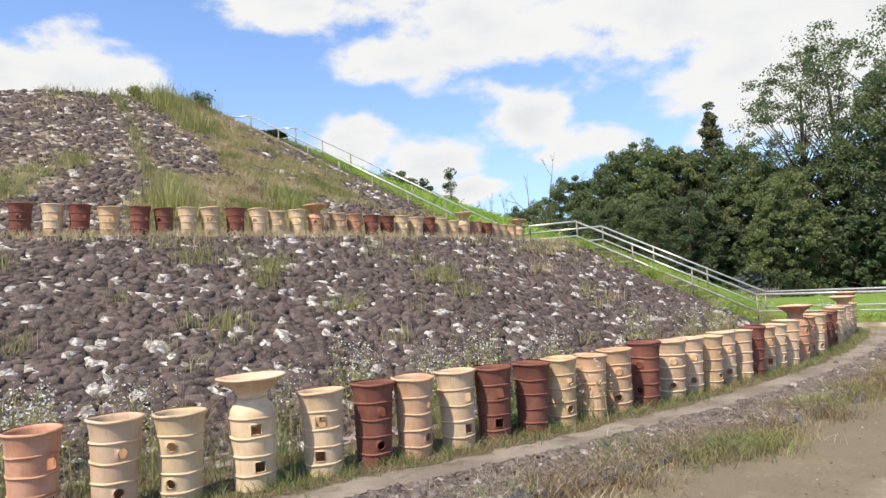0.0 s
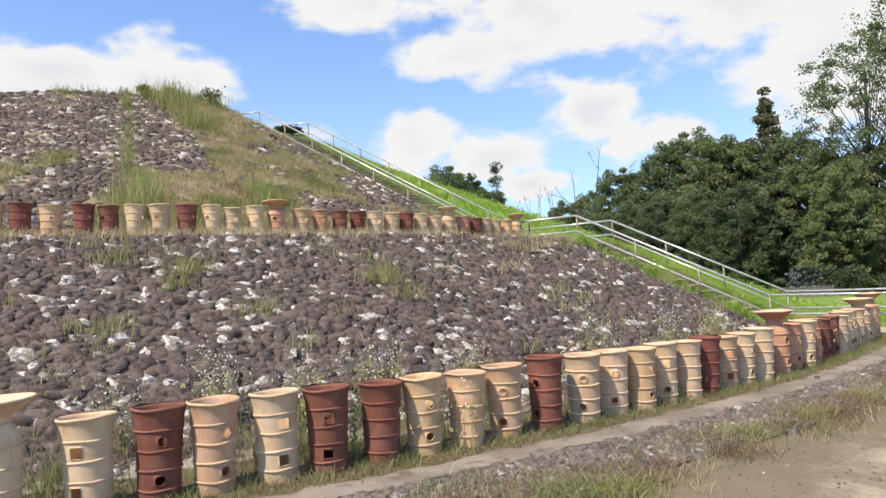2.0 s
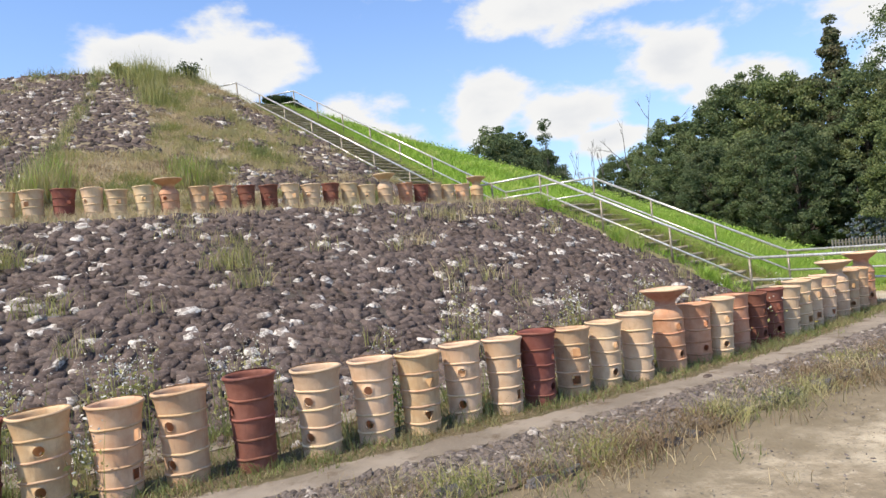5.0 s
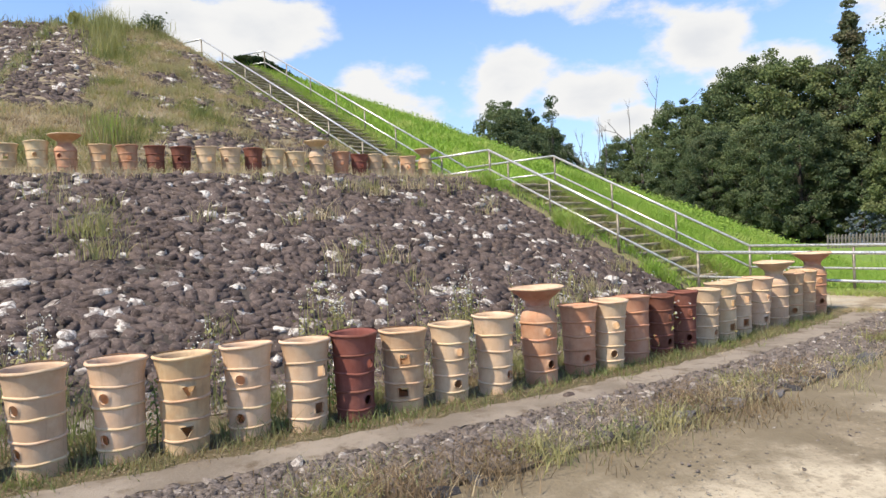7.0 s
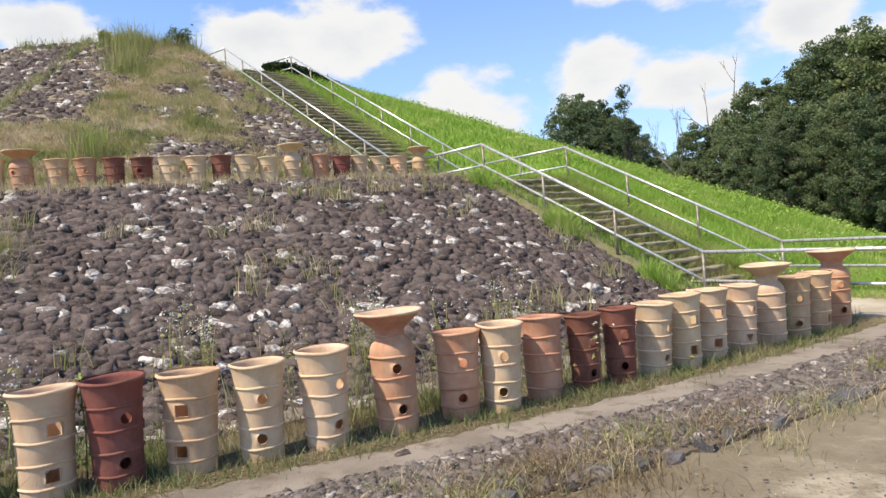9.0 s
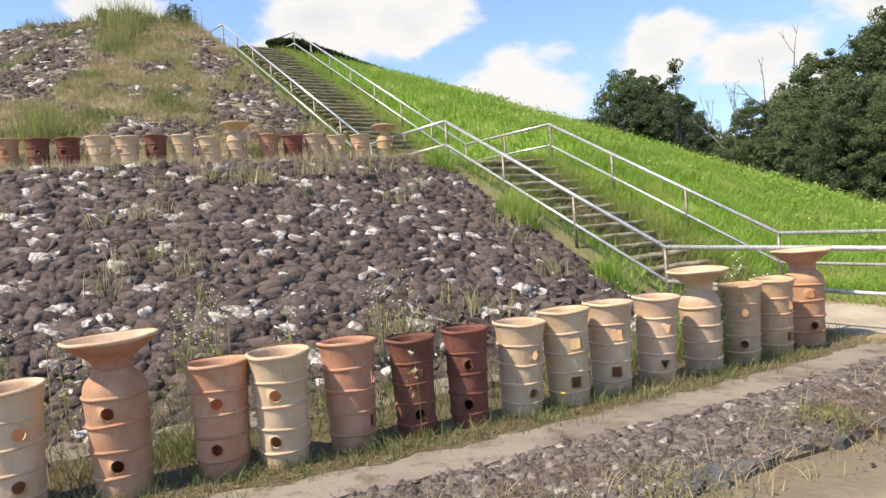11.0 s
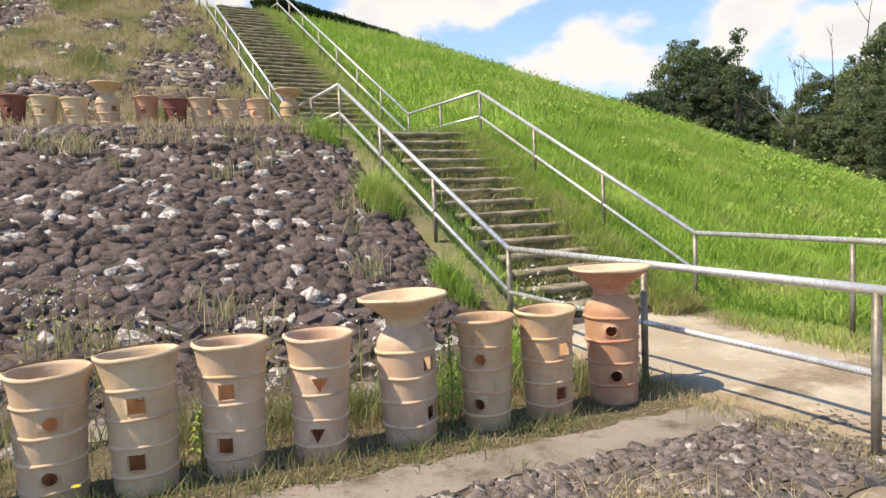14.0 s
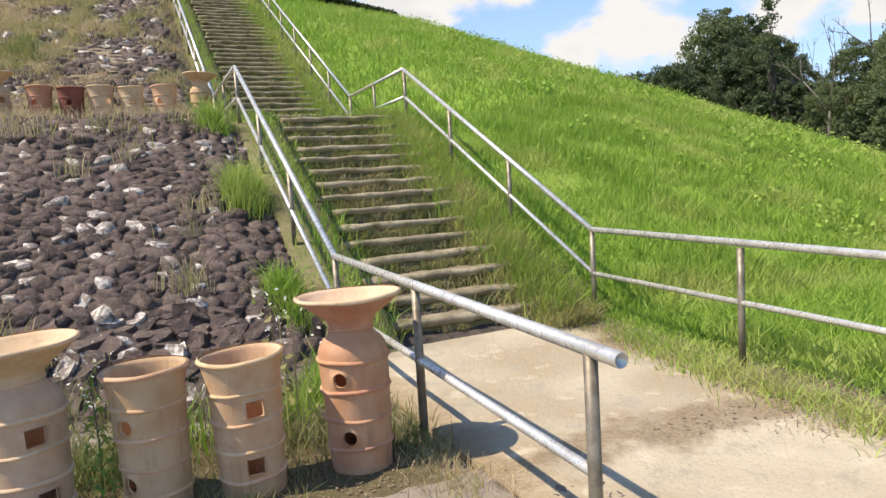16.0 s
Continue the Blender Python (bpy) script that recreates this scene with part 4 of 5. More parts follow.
def build_meadow():
    rs = np.random.RandomState(11)
    # near slope, beside the steps
    x, y, z, r, ph = scatter_mound(100000, 24.5, 33.6, 19.5, 44, rs, -2)
    a, c = clear_of_steps(x, y)
    k = (c > 2.36 + 0.2 * np.sin(a * 5)) & ~((a < 0.1) & (c < 3.0))
    x, y, z, a, c = x[k], y[k], z[k], a[k], c[k]
    near = c < 3.3
    z = np.where(near, np.interp(a, [-20, 0, FLIGHT1, LANDING, TOP_A], [0, 0.1, LAND_Z, LAND_Z, HEAD_Z]), z)
    clump = np.array([noise.noise((p * 0.9, q * 0.9, 6.0)) + 0.5 * noise.noise((p * 2.7, q * 2.7, 1.0)) for p, q in zip(x, y)])
    t = rs.uniform(0.10, 0.26, len(x)) * np.where(near, 0.8, 1.0) * (1 + 0.9 * np.clip(clump, -0.6, 0.8))
    v, f = blades(x, y, z - 0.03, t, rs.uniform(0.009, 0.020, len(x)), rs, 0.55)
    stuff("meadow_grass", v, f, MEADOW, "tall bright green meadow grass on the mound slope")
    # further up and round the slope
    x, y, z, r, ph = scatter_mound(90000, 11, 33.8, 19, 75, rs, -2)
    a, c = clear_of_steps(x, y)
    k = (c > 2.2) & ((r < 25) | (ph > 43))
    x, y, z = x[k], y[k], z[k]
    v, f = blades(x, y, z - 0.03, rs.uniform(0.12, 0.32, len(x)), rs.uniform(0.02, 0.045, len(x)), rs, 0.6)
    stuff("meadow_grass", v, f, MEADOW, "green meadow grass on the upper mound slope")
    # lawn past the handrail
    n = 46000
    a, c = rs.uniform(-9.0, 0.5, n), WIDE - 0.12 + rs.exponential(2.6, n)
    x, y = AX0.x + AX_S.x * a + AX_C.x * c, AX0.y + AX_S.y * a + AX_C.y * c
    z = np.maximum(0, height(np.hypot(x - CX, y - CY), bearing(x, y)))
    v, f = blades(x, y, z - 0.02, rs.uniform(0.07, 0.26, n) * np.clip((c - WIDE) * 1.2 + 0.5, 0.3, 1), rs.uniform(0.009, 0.018, n), rs, 0.6)
    stuff("lawn_grass", v, f, MEADOW, "long green grass behind the handrail")
    # broad-leaved weeds in loose patches, thickest along the ridge
    x, y, z, r, ph = scatter_mound(4200, 9, 33, 21, 80, rs, -2)
    g = np.array([noise.noise((p * 0.5, q * 0.5, 21.0)) for p, q in zip(x, y)])
    a, c = clear_of_steps(x, y)
    k = (c > 3.5) & (g > np.where(c > 7.5, 0.10, 0.42))
    q = np.repeat(np.stack([x, y, z], -1)[k], 9, 0)
    q = q + np.stack([rs.normal(0, 0.16, len(q)), rs.normal(0, 0.16, len(q)), rs.uniform(0.08, 0.36, len(q))], -1)
    v, f = leaf_cards(q, rs.uniform(0.025, 0.06, len(q)), rs, 0.2, 0.7)
    stuff("meadow_weeds", v, f, MEADOW, "broad-leaved green weeds in patches on the meadow", "weeds")
    # edges of the flights
    n = 20000
    a = np.where(rs.rand(n) < 0.55, rs.uniform(-0.1, 8.3, n), rs.uniform(8.3, TOP_A, n))
    c = np.where(rs.rand(n) < 0.16, rs.normal(0.34, 0.16, n), 2.28 + np.abs(rs.normal(0, 0.3, n)) - 0.5 * rs.rand(n) * rs.rand(n))
    x, y = AX0.x + AX_S.x * a + AX_C.x * c, AX0.y + AX_S.y * a + AX_C.y * c
    z = np.array([stair_z(q) for q in a])
    v, f = blades(x, y, z - 0.03, rs.uniform(0.10, 0.32, n), rs.uniform(0.008, 0.018, n), rs, 0.6)
    stuff("stair_edge_grass", v, f, MEADOW, "grass overhanging the edges of the steps")
    n = 13000
    i = rs.randint(0, 50, n)
    a = np.where(i < 15, 0.12 + (FLIGHT1 - 0.12) * i / 15, LANDING + (TOP_A - LANDING) * (i - 15) / 35) + rs.normal(0.3, 0.05, n)
    c = 0.6 + 1.75 * rs.rand(n) ** 0.6
    x, y = AX0.x + AX_S.x * a + AX_C.x * c, AX0.y + AX_S.y * a + AX_C.y * c
    z = np.where(i < 15, 0.12 + (LAND_Z - 0.12) * (i + 1) / 15, LAND_Z + (HEAD_Z - LAND_Z) * (i - 14) / 35)
    v, f = blades(x, y, z - 0.02, rs.uniform(0.05, 0.2, n), rs.uniform(0.008, 0.017, n), rs, 0.9)
    stuff("step_weeds", v, f, WEED, "short weeds growing in the joints of the steps")


build_meadow()


def build_step_grass():
    rs = np.random.RandomState(23)
    n = 26000
    a = np.where(rs.rand(n) < 0.6, rs.uniform(-0.3, 5.6, n), rs.uniform(5.6, TOP_A, n))
    c = 2.62 - np.abs(rs.normal(0, 0.36, n))
    k = c + 0.25 * np.sin(a * 2.1) > 1.85
    a, c = a[k], c[k]
    x, y = AX0.x + AX_S.x * a + AX_C.x * c, AX0.y + AX_S.y * a + AX_C.y * c
    z = np.array([stair_z(q) for q in a])
    v, f = blades(x, y, z - 0.04, rs.uniform(0.06, 0.24, len(a)), rs.uniform(0.007, 0.014, len(a)), rs, 0.9)
    stuff("stair_edge_grass", v, f, OLIVE, "yellow-green grass creeping over the ends of the steps")
    n = 6000
    i = rs.randint(0, 15, n)
    a = 0.12 + (FLIGHT1 - 0.12) * i / 15 - 0.03 + rs.normal(0, 0.012, n)
    c = 0.62 + 1.7 * rs.rand(n)
    k = np.array([noise.noise((p * 3.0, q * 1.7, 2.0)) for p, q in zip(c, i)]) > 0.0
    a, c, i = a[k], c[k], i[k]
    x, y = AX0.x + AX_S.x * a + AX_C.x * c, AX0.y + AX_S.y * a + AX_C.y * c
    z = 0.12 + (LAND_Z - 0.12) * i / 15
    v, f = blades(x, y, z - 0.01, rs.uniform(0.05, 0.17, len(a)), rs.uniform(0.006, 0.012, len(a)), rs, 0.6)
    stuff("riser_weeds", v, f, OLIVE, "short yellow-green weeds at the foot of the risers")


build_step_grass()


def build_landing_grass():
    """Grass over the outer half of the landing between the flights, thinner on the trodden side."""
    rs = np.random.RandomState(29)
    n = 9000
    a, c = rs.uniform(FLIGHT1 + 0.35, LANDING + 0.2, n), rs.uniform(0.1, 2.85, n)
    k = rs.rand(n) < np.clip((c - 1.0 + 0.5 * np.sin(a * 2.2)) * 0.9, 0.12, 1)
    a, c = a[k], c[k]
    x, y = AX0.x + AX_S.x * a + AX_C.x * c, AX0.y + AX_S.y * a + AX_C.y * c
    v, f = blades(x, y, np.full(len(a), LAND_Z - 0.05), rs.uniform(0.06, 0.26, len(a)), rs.uniform(0.007, 0.015, len(a)), rs, 0.8)
    stuff("landing_grass", v, f, MEADOW, "green grass growing over the landing between the flights")


build_landing_grass()


def tufts(places, per, tall, wide, spread, rs, lean=0.45):
    """Bundles of blades round given places (x, y, z)."""
    q = np.repeat(places, per, 0)
    n = len(q)
    o = rs.normal(0, spread, (n, 2))
    t = rs.uniform(tall * 0.4, tall, n)
    return blades(q[:, 0] + o[:, 0], q[:, 1] + o[:, 1], q[:, 2] - 0.02, t, rs.uniform(wide * 0.6, wide, n), rs, lean)


# bare stony patches in the grass of the upper slope: radius, bearing, half lengths of each
BARE = ((20.2, 10.6, 2.0, 4.2), (16.4, 8.6, 1.5, 2.9), (21.8, 3.0, 1.1, 4.2), (18.9, 4.8, 0.7, 1.2), (17.6, 11.2, 1.2, 1.6), (13.6, 8.8, 0.7, 2.2), (22.6, 12.8, 0.9, 1.8))


def stone_cover(r, ph):
    """How stony the upper slope is at each place, from grass (below 0) to laid stones (above 0)."""
    a = np.radians(ph)
    x, y = CX + r * np.sin(a), CY - r * np.cos(a)
    fine = np.array([noise.noise((u * 0.9, w * 0.9, 3.0)) + 0.5 * noise.noise((u * 2.6, w * 2.6, 5.0)) for u, w in zip(x, y)])
    broad = np.array([noise.noise((u * 0.42, w * 0.42, 2.0)) for u, w in zip(x, y)])
    left = np.where(ph < -12.0, 0.42 - 0.02 * np.clip(r - 17.5, 0, 7) - broad * 0.85 + fine * 0.3, -1.0)
    strip = np.minimum(np.minimum(ph + 11.6, -4.4 + (r - 12) * -0.03 - ph) * 0.6 + 0.12, (19.5 - r) * 0.8) + fine * 0.25
    best = np.maximum(left, strip)
    best = np.maximum(best, np.where(ph > -4, fine * 1.1 - 0.30, -1.0))
    for r0, p0, dr, dp in BARE:
        best = np.maximum(best, 0.8 - np.hypot((r - r0) / dr, (ph - p0) / dp) * 0.8 + fine * 0.45)
    return best


def build_slope_weeds():
    rs = np.random.RandomState(21)
    # olive patches among the stones of the far panel and its foot
    x, y, z, r, ph = scatter_mound(9000, 9.6, 24.3, -46, -11.6, rs, -2)
    k = stone_cover(r, ph) < 0.02
    q = np.stack([x, y, z], -1)[k]
    pick = rs.rand(len(q))
    for lo, hi, per, t, w, mat, text in ((0.0, 0.55, 12, 0.26, 0.020, OLIVE, "yellow-olive grass tufts on the upper stone slope"), (0.55, 0.85, 12, 0.18, 0.018, STRAW, "dry grass tufts on the upper stone slope"), (0.85, 1.0, 14, 0.42, 0.022, WEED, "green weeds among the upper stones")):
        v, f = tufts(q[(pick >= lo) & (pick < hi)], per, t, w, 0.16, rs, 0.7)
        stuff("slope_grass", v, f, mat, text)
    # broad mixed grass belt beside the upper flight and along the foot of the upper slope
    x, y, z, r, ph = scatter_mound(11500, 10, 24.25, -12.4, 17.5, rs, -2)
    a, c = clear_of_steps(x, y)
    cover = stone_cover(r, ph)
    k = (c < -0.2) & (cover < 0.06 + 0.1 * rs.randn(len(x)))
    q = np.stack([x, y, z], -1)[k]
    tone = np.array([noise.noise((u * 0.7, w * 0.7, 8.0)) + 0.6 * noise.noise((u * 2.1, w * 2.1, 2.0)) for u, w in q[:, :2]]) + rs.normal(0, 0.22, len(q))
    for lo, hi, per, t, w, mat, text in ((-9, -0.42, 12, 0.13, 0.016, RUSSET, "withered brown grass beside the upper steps"), (-0.42, 0.20, 13, 0.18, 0.017, STRAW, "dry tan grass belt beside the upper steps"),
                                         (0.20, 0.60, 13, 0.24, 0.019, OLIVE, "yellow-green grass in the dry belt"), (0.60, 9, 13, 0.32, 0.020, WEED, "green weeds in the dry grass belt")):
        v, f = tufts(q[(tone >= lo) & (tone < hi)], per, t, w, 0.09, rs, 0.75)
        stuff("slope_grass", v, f, mat, text)
    # a ragged green column of taller grass under the crest
    n = 120
    r, ph = rs.uniform(10.4, 14.5, n), rs.normal(-2.2, 0.8, n)
    a = np.radians(ph)
    v, f = tufts(np.stack([CX + r * np.sin(a), CY - r * np.cos(a), height(r, ph)], -1), 16, 0.6, 0.022, 0.16, rs, 0.4)
    stuff("slope_weeds", v, f, OLIVE, "ragged column of tall green grass under the crest")
    # uneven grass along the crest
    n = 420
    ph, r = rs.uniform(-30, 15, n), rs.uniform(9.9, 11.2, n)
    k = np.array([noise.noise((p * 0.7, 1.5, 3.0)) for p in ph]) + np.where(ph > -6, 0.12, -0.16) + rs.normal(0, 0.1, n) > 0.16
    a = np.radians(ph[k])
    q = np.stack([CX + r[k] * np.sin(a), CY - r[k] * np.cos(a), height(r[k], ph[k])], -1)
    for m, t, mat in ((q[::2], 0.32, OLIVE), (q[1::3], 0.45, WEED), (q[::9], 0.8, WEED)):
        v, f = tufts(m, 16, t, 0.024, 0.14, rs, 0.35)
        stuff("crest_grass", v, f, mat, "ragged green grass along the mound's crest")
    # a thin line of weeds up the stones
    n = 60
    r = rs.uniform(11.5, 20, n)
    ph = -11.7 + rs.normal(0, 0.35, n)
    a = np.radians(ph)
    v, f = tufts(np.stack([CX + r * np.sin(a), CY - r * np.cos(a), height(r, ph)], -1), 12, 0.32, 0.018, 0.10, rs)
    stuff("slope_weeds", v, f, WEED, "thin line of weeds up the stone slope")
    x, y, z, r, ph = scatter_mound(1500, 24.0, 26.7, -45, 14.5, rs, -0.2, 0.8, 5.0)
    v, f = tufts(np.stack([x, y, z], -1), 14, 0.28, 0.018, 0.14, rs)
    stuff("terrace_weeds", v, f, STRAW, "dry weeds along the terrace of jars")
    # single clumps between the stones of the lower slope
    x, y, z, r, ph = scatter_mound(260, 26.7, 31.8, -38, 14, rs, 0.05, 0.5, 9.0)
    v, f = tufts(np.stack([x, y, z + 0.05], -1), 16, 0.34, 0.016, 0.12, rs)
    stuff("slope_weeds", v, f, OLIVE, "weed clumps between the stones of the lower slope")
    v, f = tufts(np.stack([x, y, z + 0.05], -1)[::2], 12, 0.4, 0.014, 0.14, rs)
    stuff("slope_grass", v, f, STRAW, "dry stalks between the stones of the lower slope")
    # bright tall bunches on the slope above the terrace, and beside the lower flight
    for r, ph, n, t in ((11.2, -3.6, 900, 1.5), (12.4, -3.2, 600, 1.2), (10.4, -6.0, 300, 0.9), (10.4, 2.6, 260, 0.8), (22.6, -11.2, 260, 1.3), (21.9, -11.0, 200, 1.3), (21.2, -11.3, 120, 0.9), (22.0, -2.9, 160, 1.0), (21.0, -3.1, 120, 0.8), (10.7, -7.7, 200, 0.9), (10.6, -9.5, 120, 0.8), (13.2, -4.6, 160, 1.0), (12.2, -5.2, 160, 1.1), (14.8, -3.2, 160, 0.9), (10.5, 0.5, 160, 0.8), (10.4, -3.0, 200, 1.0), (10.6, 5.0, 220, 0.8), (10.6, 7.0, 220, 0.8), (10.5, -16, 120, 0.5), (10.4, -21, 120, 0.5), (10.6, 12.0, 120, 0.5)):
        p = spot(r, ph, float(height(r, ph)))
        v, f = tufts(np.array([tuple(p)]), n if r > 20 else n // 3, t * (0.8 if r > 20 else rs.uniform(0.5, 0.85)), 0.026, 0.26 if r > 20 else 0.4, rs, 0.3)
        stuff("grass_bunch", v, f, OLIVE, "tall yellow-green grass bunch on the slope")
        if r > 20:
            v, f = tufts(np.array([tuple(p)]), n // 3, t * 0.8, 0.022, 0.22, rs, 0.3)
            stuff("grass_bunch", v, f, MEADOW, "tall green grass blades on the slope")
    for r, ph, n, t in ((28.7, -3.4, 160, 0.55), (29.3, -3.2, 90, 0.45), (28.1, -10.0, 160, 0.5), (28.6, -10.6, 90, 0.4), (27.7, -12.5, 120, 0.4), (29.5, -8.6, 80, 0.4), (28.4, 3.5, 90, 0.4), (27.5, 6.8, 80, 0.35), (29.8, -12.4, 80, 0.4), (27.2, 9.0, 90, 0.3)):
        p = spot(r, ph, float(height(r, ph)) + 0.04)
        v, f = tufts(np.array([tuple(p)]), n, t, 0.014, 0.2, rs, 0.5)
        stuff("slope_clump", v, f, OLIVE if ph < -3 else STRAW, "yellow-green weed clump among the stones")
    for a, c, n, t, s in ((2.55, -0.38, 620, 0.60, 0.20), (2.85, -0.32, 300, 0.5, 0.16), (0.75, -0.32, 420, 0.46, 0.17), (0.45, -0.30, 160, 0.4, 0.13), (4.75, -0.42, 420, 0.5, 0.2), (-0.45, -0.3, 120, 0.3, 0.12), (6.4, -0.4, 300, 0.45, 0.25)):
        ax, cx = a + rs.normal(0, s * 0.8, n), np.minimum(c + rs.normal(0, s * 0.7, n), -0.04)
        x, y = AX0.x + AX_S.x * ax + AX_C.x * cx, AX0.y + AX_S.y * ax + AX_C.y * cx
        z = height(np.hypot(x - CX, y - CY), bearing(x, y))
        v, f = blades(x, y, z + 0.02, t * rs.uniform(0.5, 1.15, n) * np.exp(-((ax - a) ** 2 + (cx - c) ** 2) / (s * s * 3)), rs.uniform(0.007, 0.014, n), rs, 0.55)
        stuff("grass_bunch", v, f, MEADOW, "thick green grass bunch beside the handrail")


build_slope_weeds()


def build_shrub(r, ph, wide, tall, mat, label, seed):
    """A small uneven bush of leaf sprays on short stems."""
    rs = np.random.RandomState(seed)
    bush = tagged(new("shrub"), label, "shrub")
    bush.location = spot(r, ph, float(height(r, ph)) - 0.03)
    vs, fs, pts = [], [], []
    for i in range(9):
        to = Vector((rs.normal(0, wide * 0.4), rs.normal(0, wide * 0.4), tall * rs.uniform(0.5, 1.0)))
        v, f = tube(limb_path(rs, Vector((0, 0, 0)), to, 0.04), [0.012, 0.010, 0.007, 0.004], 5)
        fs.extend(tuple(k + len(vs) for k in q) for q in f)
        vs.extend(v)
        pts.append(np.array(to) + rs.normal(0, 1, (70, 3)) * np.array([wide * 0.2, wide * 0.2, tall * 0.17]))
    part("stem", mesh_of("stem", vs, fs, BARK), bush)
    c = np.concatenate(pts)
    c[:, 2] = np.abs(c[:, 2]) + 0.03
    v, f = leaf_cards(c, rs.uniform(0.03, 0.075, len(c)), rs)
    part("foliage", big_mesh("foliage", v, f, mat), bush)


for k, (r, ph, wide, tall, dark) in enumerate(((10.5, 6.3, 0.6, 0.58, 1), (10.4, -8.4, 0.35, 0.32, 0))):
    build_shrub(r, ph, wide, tall, LEAF_DARK if dark else OLIVE, "dark green bush on the crest" if dark else "yellow-green weedy shrub on the crest", 60 + k)


GREEN_CLUMP, OLIVE_CLUMP, BROWN_CLUMP = "fresh green weed clump at the gravel's edge", "olive weed clump at the gravel's edge", "withered brown weed clump at the gravel's edge"
CLUMPS = ((6.3, 2.58, 420, 0.26, WEED, GREEN_CLUMP), (6.75, 2.45, 320, 0.24, OLIVE, OLIVE_CLUMP), (5.9, 2.75, 200, 0.18, WEED, GREEN_CLUMP), (7.45, 2.75, 240, 0.20, RUSSET, BROWN_CLUMP),
          (8.3, 2.42, 320, 0.24, RUSSET, BROWN_CLUMP), (8.95, 2.75, 260, 0.24, OLIVE, OLIVE_CLUMP), (9.5, 2.55, 200, 0.18, RUSSET, BROWN_CLUMP), (10.1, 2.60, 260, 0.22, OLIVE, OLIVE_CLUMP),
          (10.5, 2.50, 300, 0.22, RUSSET, BROWN_CLUMP), (11.2, 2.52, 260, 0.20, RUSSET, BROWN_CLUMP), (11.6, 2.62, 240, 0.26, OLIVE, OLIVE_CLUMP), (12.3, 2.45, 320, 0.22, WEED, GREEN_CLUMP),
          (12.9, 2.58, 260, 0.22, OLIVE, OLIVE_CLUMP), (13.5, 2.95, 320, 0.17, RUSSET, BROWN_CLUMP), (13.95, 2.80, 280, 0.20, STRAW, BROWN_CLUMP), (14.4, 3.05, 260, 0.20, OLIVE, OLIVE_CLUMP),
          (15.05, 2.95, 280, 0.18, RUSSET, BROWN_CLUMP), (16.0, 2.98, 160, 0.16, OLIVE, OLIVE_CLUMP), (17.6, 3.44, 220, 0.22, OLIVE, OLIVE_CLUMP), (18.9, 3.75, 260, 0.26, STRAW, BROWN_CLUMP))


